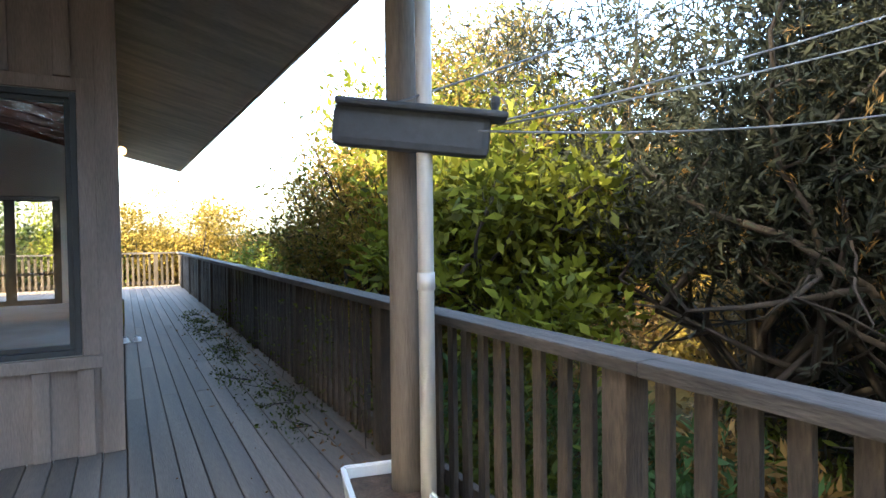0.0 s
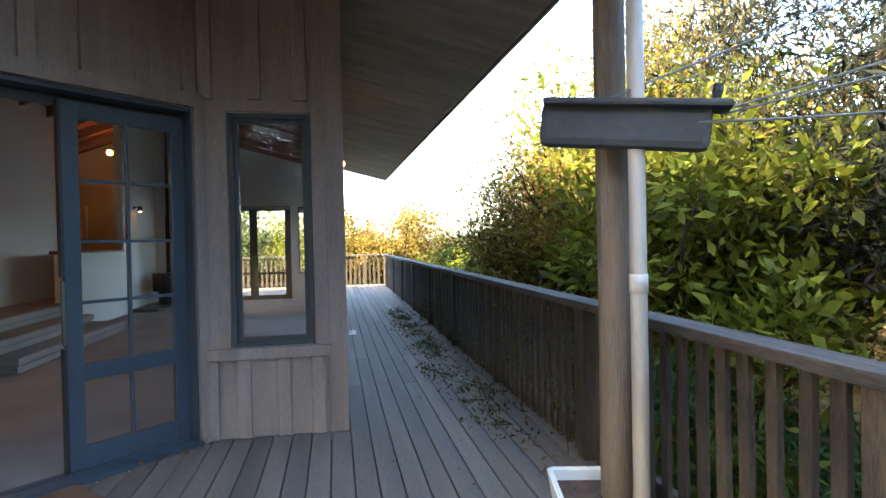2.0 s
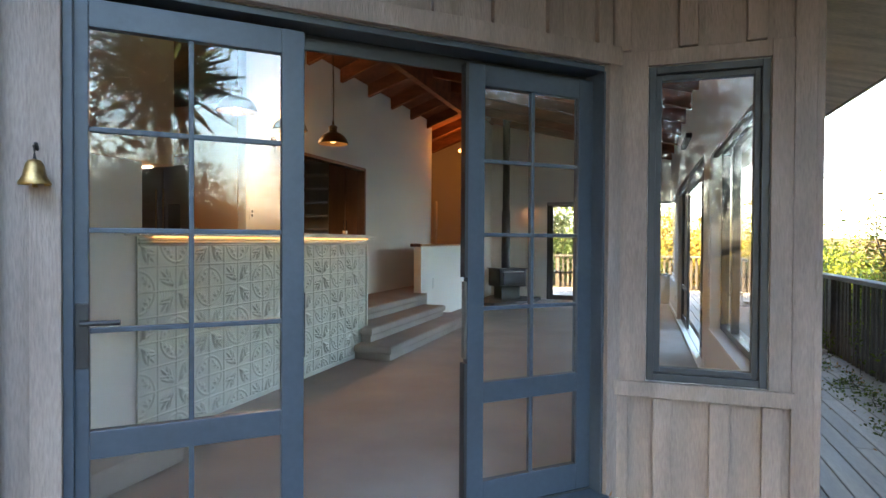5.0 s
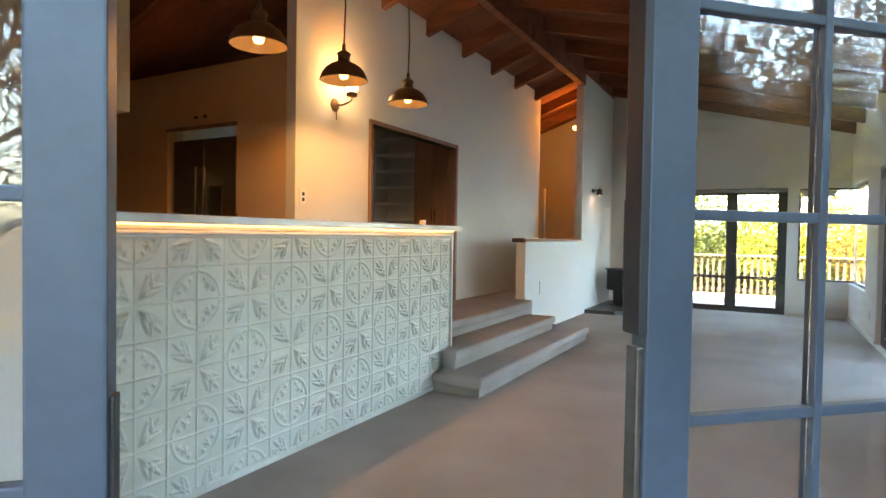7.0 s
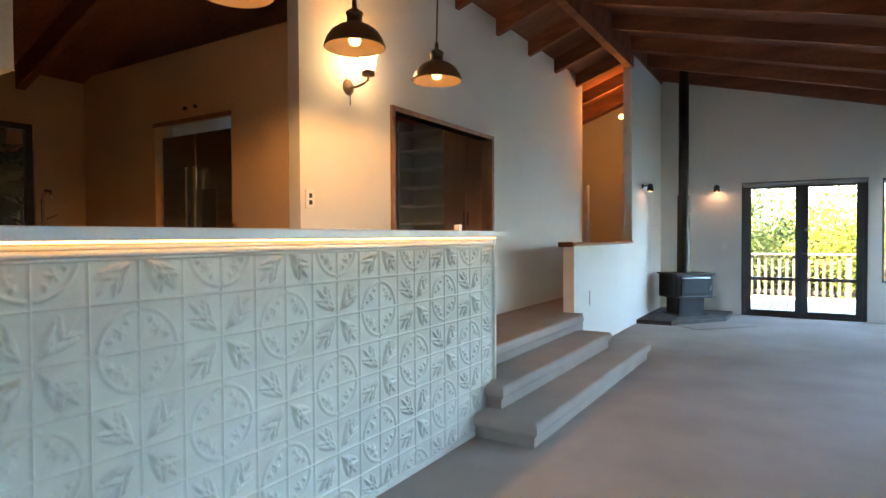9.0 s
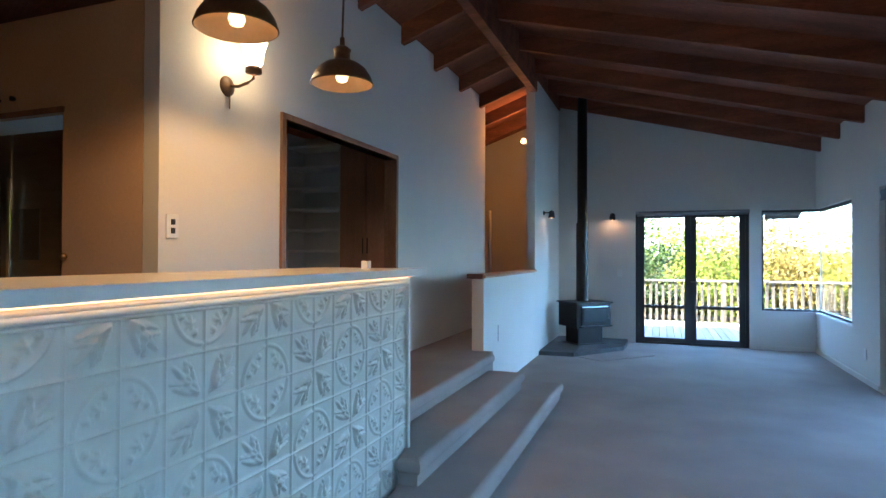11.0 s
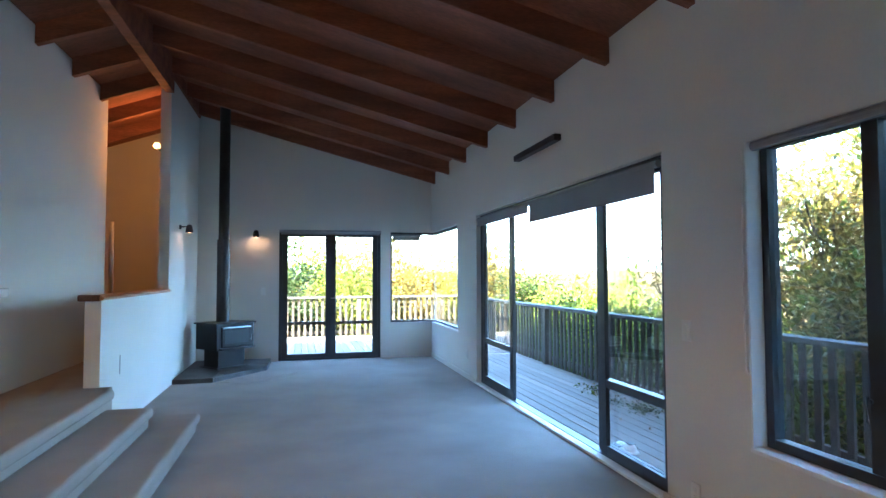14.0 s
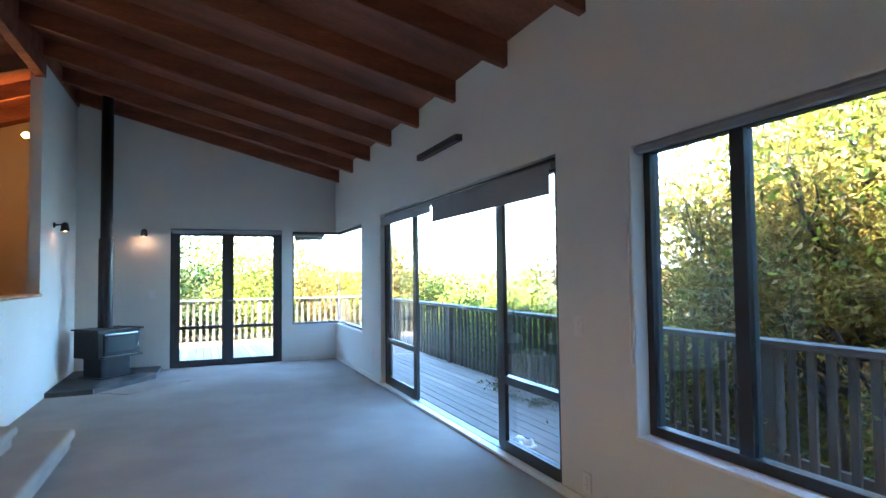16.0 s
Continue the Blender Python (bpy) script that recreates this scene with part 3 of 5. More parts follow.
def sash(parent, x, y0, y1, z0, z1, bar=0.055, mid=None, deep=0.035):
    """One framed light in a wall that runs along y."""
    s = part("sash", bx((x, y0, z0), (x + deep, y0 + bar, z1), 0.003), M["bronze"], parent)
    part("stile", bx((x, y1 - bar, z0), (x + deep, y1, z1), 0.003), M["bronze"], s)
    part("rail", bx((x + 0.001, y0 + bar, z0), (x + deep - 0.001, y1 - bar, z0 + bar), 0.003), M["bronze"], s)
    part("rail", bx((x + 0.001, y0 + bar, z1 - bar), (x + deep - 0.001, y1 - bar, z1), 0.003), M["bronze"], s)
    if mid:
        part("rail", bx((x + 0.001, y0 + bar, mid - 0.03), (x + deep - 0.001, y1 - bar, mid + 0.03), 0.003), M["bronze"], s)
    g = part("pane", bx((x + 0.014, y0 + bar, z0 + bar), (x + 0.019, y1 - bar, z1 - bar)), M["glass"], s)
    g.visible_shadow = False
    return s
sash(slider, 0.06, 5.96, 7.06, 0.028, 2.115, bar=0.10, mid=0.56)
sash(slider, 0.06, 3.185, 4.06, 0.028, 2.115, bar=0.075, mid=0.56)
sash(slider, 0.098, 3.22, 4.17, 0.028, 2.115, bar=0.075, mid=0.56)
bigwin = thing("window_2", "large dark-framed window with a mullion over the deck rail", "window", pose(0, 0, 0), kind="structure")
for lo, hi in (((0.075, 0.55, 0.525), (0.14, 0.60, 2.03)), ((0.075, 2.395, 0.525), (0.14, 2.45, 2.03)), ((0.076, 0.60, 0.525), (0.139, 2.395, 0.575)), ((0.076, 0.60, 1.99), (0.139, 2.395, 2.03)), ((0.077, 1.825, 0.575), (0.138, 1.90, 1.99))):
    part("window_frame", bx(lo, hi, 0.003), M["bronze"], bigwin)
part("sash_stay", tube(bmesh.new(), [(0.078, 1.89, 0.86), (0.055, 1.89, 0.88), (0.05, 1.89, 0.78)], 0.008), M["black"], bigwin, "black window latch")
for y0, y1 in ((0.60, 1.825), (1.90, 2.395)):
    pane(bigwin, (0.105, y0, 0.575), (0.111, y1, 1.99))
solid("window_sill", bx((-0.02, 0.555, 0.508), (0.074, 2.445, 0.529), 0.004), M["white"], "white painted window sill board", "sill", kind="structure")
solid("window_liner", bx((-0.008, 2.438, 0.53), (0.074, 2.449, 2.03), 0.002), M["white"], "white window reveal lining", "trim", kind="structure")
cwin = thing("window_3", "dark-framed corner window wrapping the end of the lounge", "window", pose(0, 0, 0), kind="structure")
for lo, hi in (((0.05, 8.04, 0.585), (0.11, 8.09, 2.10)), ((0.051, 8.09, 0.585), (0.109, 9.86, 0.615)), ((0.051, 8.09, 2.06), (0.109, 9.86, 2.10)), ((-0.705, 9.80, 0.585), (-0.675, 9.86, 2.10)), ((-0.675, 9.801, 0.585), (0.05, 9.859, 0.615)), ((-0.675, 9.801, 2.06), (0.05, 9.859, 2.10))):
    part("window_frame", bx(lo, hi, 0.003), M["bronze"], cwin)
pane(cwin, (0.078, 8.09, 0.615), (0.084, 9.83, 2.06))
pane(cwin, (-0.675, 9.828, 0.615), (0.076, 9.834, 2.06))
part("corner_bar", bx((0.06, 9.80, 0.615), (0.075, 9.815, 2.06), 0.002), M["white"], cwin)
solid("window_sill", bx((-0.01, 8.02, 0.562), (0.05, 9.76, 0.584), 0.004), M["white"], "white painted sill of the corner window", "sill", kind="structure")
fd = thing("door_4", "pair of dark-framed French doors to the far deck", "door", pose(-2.515, 9.80, 0.0), kind="structure")
for lo, hi in (((0, 0, 0), (0.05, 0.08, 2.12)), ((1.595, 0, 0), (1.645, 0.08, 2.12)), ((0.05, 0.001, 2.05), (1.595, 0.079, 2.12)), ((0.05, 0.001, 0), (1.595, 0.079, 0.03))):
    part("frame", bx(lo, hi, 0.003), M["bronze"], fd)
for x0, x1 in ((0.05, 0.8225), (0.8225, 1.595)):
    for lo, hi in (((x0, 0.01, 0.03), (x0 + 0.085, 0.05, 2.05)), ((x1 - 0.085, 0.01, 0.03), (x1, 0.05, 2.05)), ((x0 + 0.085, 0.011, 0.03), (x1 - 0.085, 0.049, 0.10)), ((x0 + 0.085, 0.011, 2.01), (x1 - 0.085, 0.049, 2.05)), ((x0 + 0.085, 0.011, 0.57), (x1 - 0.085, 0.049, 0.62))):
        part("stile", bx(lo, hi, 0.003), M["bronze"], fd)
    pane(fd, (x0 + 0.085, 0.028, 0.10), (x1 - 0.085, 0.033, 0.57))
    pane(fd, (x0 + 0.085, 0.028, 0.62), (x1 - 0.085, 0.033, 2.01))
part("handle", tube(bmesh.new(), [(0.83, 0.01, 1.0), (0.83, -0.03, 1.0), (0.93, -0.035, 1.0)], 0.008), M["steel"], fd, "steel lever handle")
kw = thing("window_4", "dark-framed kitchen window", "window", pose(-7.0, 0, 0), kind="structure")
for lo, hi in (((-0.09, 1.0, 1.30), (-0.03, 1.05, 2.22)), ((-0.09, 1.56, 1.30), (-0.03, 1.61, 2.22)), ((-0.089, 1.05, 1.30), (-0.031, 1.56, 1.35)), ((-0.089, 1.05, 2.17), (-0.031, 1.56, 2.22))):
    part("window_frame", bx(lo, hi, 0.003), M["bronze"], kw)
pane(kw, (-0.062, 1.05, 1.35), (-0.056, 1.56, 2.17))

# blinds
def blind(name, at, w, drop, label):
    b = thing(name, label, "blind", at)
    part("roller", tube(bmesh.new(), [(0, 0, 0), (w, 0, 0)], 0.025, 12), M["blind"], b)
    part("fabric", bx((0.02, 0.018, -drop), (w - 0.02, 0.021, 0.0)), M["blind"], b)
    part("bottom_bar", bx((0.02, 0.012, -drop - 0.02), (w - 0.02, 0.027, -drop), 0.004), M["blind"], b)
    return b
blind("roller_blind", pose(0.022, 3.21, 2.07, 0, 0, 90), 2.12, 0.17, "grey roller blind drawn a little way down over the sliding doors")
blind("roller_blind", pose(0.022, 5.34, 2.07, 0, 0, 90), 1.74, 0.07, "grey roller blind rolled up over the sliding doors")
blind("roller_blind", pose(0.03, 0.56, 2.008, 0, 0, 90), 1.87, 0.005, "grey roller blind rolled up over the large window")
blind("roller_blind", pose(-2.51, 9.74, 2.09, 0, 0, 0), 1.64, 0.03, "grey roller blind rolled up over the French doors")
blind("roller_blind", pose(-0.69, 9.74, 2.04, 0, 0, 0), 0.5, 0.06, "short grey roller blind at the corner window")
solid("blind_cord", tube(bmesh.new(), [(-0.015, 2.46, 1.99), (-0.02, 2.465, 1.3), (-0.02, 2.46, 0.90), (-0.02, 2.445, 0.88), (-0.02, 2.435, 0.90), (-0.012, 2.44, 1.99)], 0.004, 6), M["plastic"], "white blind chain loop beside the large window", "blind chain")
solid("strip_heater", bx((-0.07, 4.56, 2.52), (-0.002, 5.55, 2.58), 0.01), M["black"], "slim dark strip heater high on the wall", "heater")

# skirting
for nm, lo, hi in (("baseboard_north", (-0.865, 9.742, 0.0), (-0.002, 9.758, 0.06)), ("baseboard_east", (-0.014, 7.11, 0.0), (0.002, 9.742, 0.06)), ("baseboard_east_near", (-0.014, 0.2, 0.0), (0.002, 3.18, 0.06)), ("baseboard_stove", (-3.62, 9.742, 0.0), (-2.52, 9.758, 0.06))):
    solid(nm, bx(lo, hi, 0.003), M["plaster"], "low painted skirting board", "baseboard", kind="structure")

# hall opening trim and what stands behind it
trim = thing("hall_door_trim", "stained timber trim round the hall opening", "trim", pose(0, 0, 0), kind="structure")
for lo, hi in (((-4.515, 2.96, LAND), (-4.39, 3.005, 2.275)), ((-4.515, 4.675, LAND), (-4.39, 4.72, 2.275)), ((-4.515, 2.96, 2.275), (-4.39, 4.72, 2.315))):
    part("trim_board", bx(lo, hi, 0.004), M["trimwood"], trim)
shelf = thing("hall_shelf", "pale open shelves seen through the hall opening", "shelf", pose(-5.78, 4.95, LAND))
part("back", bx((0, 0.30, 0), (0.64, 0.32, 2.2)), M["plaster"], shelf)
for x in (0.0, 0.62):
    part("side", bx((x, 0.0, 0), (x + 0.02, 0.30, 2.2), 0.002), M["plaster"], shelf)
for k in range(10):
    part("board", bx((0.02, 0.0, 0.10 + 0.215 * k), (0.62, 0.298, 0.125 + 0.215 * k), 0.003), M["white"], shelf)
cup = thing("hall_cabinet", "tall reddish brown cupboard beside the hall shelves", "cupboard", pose(-5.13, 4.92, LAND))
part("body", bx((0, 0.024, 0), (0.59, 0.55, 2.2), 0.006), M["cupwood"], cup)
for x in (0.005, 0.30):
    d = part("door", bx((x, 0.0, 0.06), (x + 0.285, 0.022, 2.18), 0.004), M["cupwood"], cup)
    part("handle", tube(bmesh.new(), [(0.27 if x < 0.1 else 0.32, -0.018, 0.95), (0.27 if x < 0.1 else 0.32, -0.018, 1.1)], 0.006, 8), M["black"], d)

# ---- bar ----
bar = thing("bar_counter", "raised kitchen bar faced in pale green pressed tin", "bar counter", pose(0, 0, 0))
part("carcass", bx((-3.57, -0.25, 0.0), (-3.485, 2.878, 1.282)), M["tin"], bar)
part("corner_bead", bx((-3.486, 2.866, 0.0), (-3.462, 2.89, 1.28), 0.004), M["tin"], bar)
part("kick_board", bx((-3.485, -0.25, 0.0), (-3.464, 2.866, 0.035), 0.003), M["tin"], bar)
for z, r in ((1.262, 0.010), (1.243, 0.013), (1.226, 0.007)):
    part("cornice_bead", tube(bmesh.new(), [(-3.478, -0.245, z), (-3.478, 2.866, z)], r, 10), M["tin"], bar, smooth=True)
part("led_strip", bx((-3.452, -0.16, 1.275), (-3.442, 2.85, 1.283)), M["led"], bar, "glowing warm LED strip under the bench")
solid("bench_top", bx((-4.02, -0.335, 1.284), (-3.375, 2.885, 1.324), 0.006), M["bench"], "white stone bar top with an overhang", "benchtop")
NC, NR = 20, 8
TW, TH = 0.1557, 0.1585


def pressed(kind):
    """One pressed square: raised rim, and either a quarter ring with a sprig or a leafy diagonal sprig."""
    n = 30
    bm = bmesh.new()
    grid = []
    for i in range(n + 1):
        row = []
        for j in range(n + 1):
            u, v = i / n, j / n
            e = min(u, v, 1 - u, 1 - v)
            h = 0.006 * math.exp(-(e / 0.022) ** 2)
            if e > 0.045:
                if kind == "ring":
                    r = math.hypot(u, v)
                    h += 0.011 * math.exp(-((r - 0.84) / 0.026) ** 2)
                    for a, b, sz, turn in ((0.40, 0.40, 0.15, 0.8), (0.60, 0.26, 0.09, 0.2), (0.26, 0.60, 0.09, 1.4)):
                        du, dv = u - a, v - b
                        d, w = math.hypot(du, dv) / sz, math.atan2(dv, du) - turn
                        h += 0.013 * max(0.0, 1 - d / (0.75 + 0.35 * math.cos(5 * w))) ** 0.7
                else:
                    for base, ang, ln, wd in ((0.16, 0.785, 0.95, 0.085), (0.22, 0.30, 0.62, 0.07), (0.22, 1.27, 0.62, 0.07), (0.46, 0.12, 0.42, 0.05), (0.46, 1.45, 0.42, 0.05)):
                        du, dv = u - base, v - base
                        a, b = du * math.cos(ang) + dv * math.sin(ang), -du * math.sin(ang) + dv * math.cos(ang)
                        if 0 < a < ln:
                            half = wd * math.sin(math.pi * (a / ln) ** 0.75) + 0.012
                            h += 0.017 * max(0.0, 1 - (b / half) ** 2) * (0.55 + 0.45 * min(1.0, abs(b) / (0.35 * half)))
                    h = min(h, 0.021)
            row.append(bm.verts.new((u, h, v)))
        grid.append(row)
    for i in range(n):
        for j in range(n):
            bm.faces.new((grid[i][j], grid[i + 1][j], grid[i + 1][j + 1], grid[i][j + 1]))
    return finish("pressed_tile", bm, M["tin"], True)


tiles = {k: pressed(k) for k in ("ring", "leaf")}
for c in range(NC):
    for r in range(NR):
        kind = "ring" if ((c + 1) // 2 + (r + 1) // 2) % 2 == 1 else "leaf"
        fu, fv = c % 2 == 1, (r + 1) % 2 == 0
        ob = part("tile", tiles[kind], None, bar)
        sx, sz = (-TW if fu else TW), (-TH if fv else TH)
        y0, z0 = -0.25 + c * TW + (TW if fu else 0), -0.02 + r * TH + (TH if fv else 0)
        ob.matrix_basis = Matrix(((0, 1, 0, -3.484), (sx, 0, 0, y0), (0, 0, sz, z0), (0, 0, 0, 1)))
solid("small_white_box", bx((-0.02, -0.02, 0), (0.02, 0.02, 0.042), 0.004), M["plastic"], "small white timer standing on the bar top", "timer", pose(-3.60, 2.61, 1.325))
hood = thing("wall_cabinet", "cream overhead cabinet with a lit strip below", "cabinet", pose(0, 0, 0))
part("body", bx((-4.17, -1.2, 1.74), (-3.475, 0.035, 3.2), 0.004), M["kitchen"], hood)
part("lamp", bx((-4., -0.055, 1.728), (-3.59, -0.025, 1.739)), M["strip"], hood, "glowing strip lamp")

# kitchen
fridge = thing("fridge", "brushed steel double-door fridge in a recess", "fridge", pose(-5.94, 2.03, LAND))
for x0, x1 in ((0.02, 0.42), (0.43, 0.83)):
    dr = part("door", bx((x0, 0.0, 0.6), (x1, 0.6, 1.60), 0.012), M["steel"], fridge)
    part("handle", bx((0.36 if x0 < 0.1 else 0.455, -0.045, 0.7), (0.385 if x0 < 0.1 else 0.48, -0.02, 1.35), 0.008), M["chrome"], dr, "upright bar handle")
part("drawer", bx((0.02, 0.0, 0.02), (0.83, 0.6, 0.59), 0.012), M["steel"], fridge)
part("dispenser", bx((0.50, -0.004, 0.90), (0.66, 0.0, 1.18)), M["black"], fridge, "black water dispenser")
# Dark strip drawn in for the shadow line over the fridge recess.
solid("recess_trim", bx((-5.98, 1.99, 2.145), (-5.06, 1.999, 2.175)), M["trimwood"], "dark strip put in for the shadow above the fridge", "trim", kind="structure")
for dx in (-0.06, 0.06):
    solid("cupboard_knob", lathe(bmesh.new(), [(0.001, 0.03), (0.014, 0.026), (0.014, 0.012), (0.006, 0.0)], 12), M["black"], "small dark knob on the cupboard over the fridge", "knob", pose(-5.50 + dx, 1.998, 2.245, 90, 0, 0), group="cupboard knobs", smooth=True)
solid("cupboard_knob", lathe(bmesh.new(), [(0.001, 0.035), (0.018, 0.03), (0.018, 0.014), (0.007, 0.0)], 12), M["brass"], "brass knob on the pantry panel", "knob", pose(-5.03, 1.998, 1.385, 90, 0, 0), group="cupboard knobs", smooth=True)
tap = thing("kitchen_tap", "chrome kitchen tap on the counter below the window", "tap", pose(-6.75, 1.55, LAND + 0.9))
part("spout", tube(bmesh.new(), [(0, 0, 0), (0, 0, 0.22), (0.05, 0, 0.30), (0.13, 0, 0.29), (0.15, 0, 0.22)], 0.012, 10), M["chrome"], tap, smooth=True)
part("lever", tube(bmesh.new(), [(0, 0.03, 0.08), (0, 0.10, 0.11)], 0.007, 8), M["chrome"], tap)
solid("kitchen_counter", bx((-6.98, -2.6, LAND), (-6.35, 1.98, LAND + 0.9), 0.006), M["kitchen"], "cream kitchen counter below the window", "counter")

# pendants
def pendant(y, z, top):
    p = thing("pendant_lamp", "dark bronze dome pendant with a cream inside, lit", "pendant lamp", pose(-3.68, y, z), group="pendants over the bar")
    R = 0.158
    part("shade", lathe(bmesh.new(), [(R, 0.0), (R + 0.004, 0.003), (R + 0.002, 0.012), (R - 0.010, 0.045), (R - 0.035, 0.082), (R - 0.070, 0.108), (0.050, 0.125), (0.042, 0.128), (0.040, 0.172), (0.046, 0.175), (0.046, 0.183), (0.030, 0.196), (0.014, 0.205), (0.012, 0.245)], 32), M["shade"], p, smooth=True)
    part("lining", lathe(bmesh.new(), [(R - 0.002, 0.001), (R - 0.014, 0.042), (R - 0.039, 0.078), (R - 0.073, 0.103), (0.03, 0.120)], 32), M["shade_in"], p, "cream enamel lining", smooth=True)
    part("socket", lathe(bmesh.new(), [(0.02, 0.122), (0.02, 0.085), (0.016, 0.08)], 12), M["shade"], p)
    b = part("bulb", lathe(bmesh.new(), [(0.012, 0.085), (0.028, 0.06), (0.033, 0.04), (0.026, 0.018), (0.001, 0.008)], 16), M["bulb"], p, "glowing warm bulb", smooth=True)
    b.visible_shadow = False
    part("cord", tube(bmesh.new(), [(0, 0, 0.24), (0.006, 0.004, 0.5), (-0.004, 0, 0.8), (0, 0, top - z)], 0.006, 6), M["shade"], p, "twisted dark cord")
    lamp = bpy.data.lights.new("pendant_light", "SPOT")
    lamp.spot_size, lamp.spot_blend = radians(168), 0.35
    lamp.energy, lamp.color, lamp.shadow_soft_size = 0.75, (1.0, 0.45, 0.13), 0.03
    new("pendant_light", lamp).matrix_world = pose(-3.68, y, z + 0.004)
for y, z in ((0.925, 2.30), (1.68, 2.28), (2.485, 2.285)):
    pendant(y, z, ceil_z(-3.68) - 0.02)

# wall lamp on the hall wall
sc = thing("wall_sconce", "iron wall lamp with an upturned lit glass shade", "wall lamp", pose(-4.41, 2.47, 2.345))
part("backplate", lathe(bmesh.new(), [(0.0, 0.03), (0.03, 0.025), (0.055, 0.008), (0.058, 0.0)], 20), M["shade"], sc, at=pose(0, 0, 0, 0, 90, 0), smooth=True)
part("arm", tube(bmesh.new(), [(0.02, 0, 0), (0.07, 0.01, -0.005), (0.13, 0.015, 0.01), (0.17, 0.015, 0.03), (0.17, 0.015, 0.065)], 0.009, 8), M["shade"], sc)
part("gallery", lathe(bmesh.new(), [(0.015, 0.05), (0.045, 0.06), (0.045, 0.085), (0.03, 0.1)], 16), M["shade"], sc, at=pose(0.17, 0.015, 0), smooth=True)
g = part("glass_shade", lathe(bmesh.new(), [(0.035, 0.09), (0.05, 0.12), (0.055, 0.17), (0.075, 0.235)], 20), M["lampglass"], sc, "glowing frosted glass shade", at=pose(0.17, 0.015, 0), smooth=True)
g.visible_shadow = False
part("pull_chain", tube(bmesh.new(), [(0.02, 0, -0.05), (0.02, 0, -0.13)], 0.004, 6), M["shade"], sc)
lamp = bpy.data.lights.new("sconce_light", "POINT")
lamp.energy, lamp.color, lamp.shadow_soft_size = 0.22, (1.0, 0.54, 0.20), 0.06
new("sconce_light", lamp).matrix_world = pose(-4.22, 2.485, 2.525)


def spotlamp(at, label, energy):
    s = thing("spot_wall_lamp", label, "wall lamp", at, group="small wall spots")
    part("backplate", lathe(bmesh.new(), [(0.0, 0.02), (0.03, 0.018), (0.035, 0.0)], 16), M["black"], s, at=pose(0, 0, 0, 0, 90, 0), smooth=True)
    part("arm", tube(bmesh.new(), [(0.01, 0, 0), (0.07, 0, 0.005), (0.11, 0, 0.0)], 0.009, 8), M["black"], s)
    part("cup", lathe(bmesh.new(), [(0.012, 0.055), (0.035, 0.04), (0.045, -0.01), (0.05, -0.055)], 18), M["black"], s, at=pose(0.12, 0, -0.02), smooth=True)
    b = part("bulb", lathe(bmesh.new(), [(0.001, -0.02), (0.03, -0.03), (0.03, -0.045), (0.001, -0.06)], 14), M["spot"], s, "glowing bulb", at=pose(0.12, 0, -0.02))
    b.visible_shadow = False
    lamp = bpy.data.lights.new("spot_light", "POINT")
    lamp.energy, lamp.color, lamp.shadow_soft_size = energy, (1.0, 0.5, 0.25), 0.03
    new("spot_light", lamp).matrix_world = at @ pose(0.12, 0, -0.065)


spotlamp(pose(-3.75, 8.4, 2.03), "small black adjustable wall spot, lit", 0.04)
spotlamp(pose(-2.865, 9.76, 2.06, 0, 0, -90), "small black adjustable wall spot, lit", 0.07)
al = thing("bare_bulb_lamp", "bare warm bulb on the back of the wall stub", "wall lamp", pose(-3.99, 8.15, 3.06))
part("holder", tube(bmesh.new(), [(0.08, 0, -0.05), (0.03, 0, -0.05), (0, 0, -0.03)], 0.014, 10), M["black"], al)
b = part("bulb", lathe(bmesh.new(), [(0.001, -0.045), (0.03, -0.03), (0.045, 0.0), (0.03, 0.032), (0.001, 0.045)], 16), M["bulb"], al, "glowing round bulb", smooth=True)
b.visible_shadow = False
lamp = bpy.data.lights.new("alcove_light", "POINT")
lamp.energy, lamp.color, lamp.shadow_soft_size = 0.62, (1.0, 0.33, 0.06), 0.05
new("alcove_light", lamp).matrix_world = pose(-4.06, 8.12, 3.06)
kl = bpy.data.lights.new("cabinet_strip_light", "AREA")
kl.shape, kl.size, kl.size_y, kl.energy, kl.color = "RECTANGLE", 0.4, 0.03, 0.5, (1.0, 0.45, 0.15)
new("cabinet_strip_light", kl).matrix_world = pose(-3.825, -0.04, 1.735)

# switches and sockets
def plate(name, label, at, w=0.075, h=0.12):
    p = thing(name, label, "switch", at)
    part("cover", bx((0, -w / 2, -h / 2), (0.01, w / 2, h / 2), 0.003), M["plastic"], p)
    for dz in (-0.022, 0.022):
        part("rocker", bx((0.01, -0.012, dz - 0.014), (0.016, 0.012, dz + 0.014), 0.002), M["black"] if name == "power_outlet" else M["plastic"], p)
plate("power_outlet", "white wall plate with dark toggles beside the hall opening", pose(-4.41, 2.08, 1.538))
plate("light_switch", "white light switch between the window and sliding doors", pose(0, 2.934, 1.05, 0, 0, 180))
plate("wall_outlet", "white power socket low on the wall", pose(0, 2.884, 0.15, 0, 0, 180))
plate("light_switch", "white light switch by the French doors", pose(-2.756, 9.76, 1.124, 0, 0, -90))
plate("wall_outlet", "white power socket near the sliding doors", pose(0, 7.55, 0.32, 0, 0, 180))
solid("wall_slot", bx((-3.752, 5.85, 0.49), (-3.747, 5.87, 0.66)), M["steel"], "slim grey upright plate in the half wall", "plate")

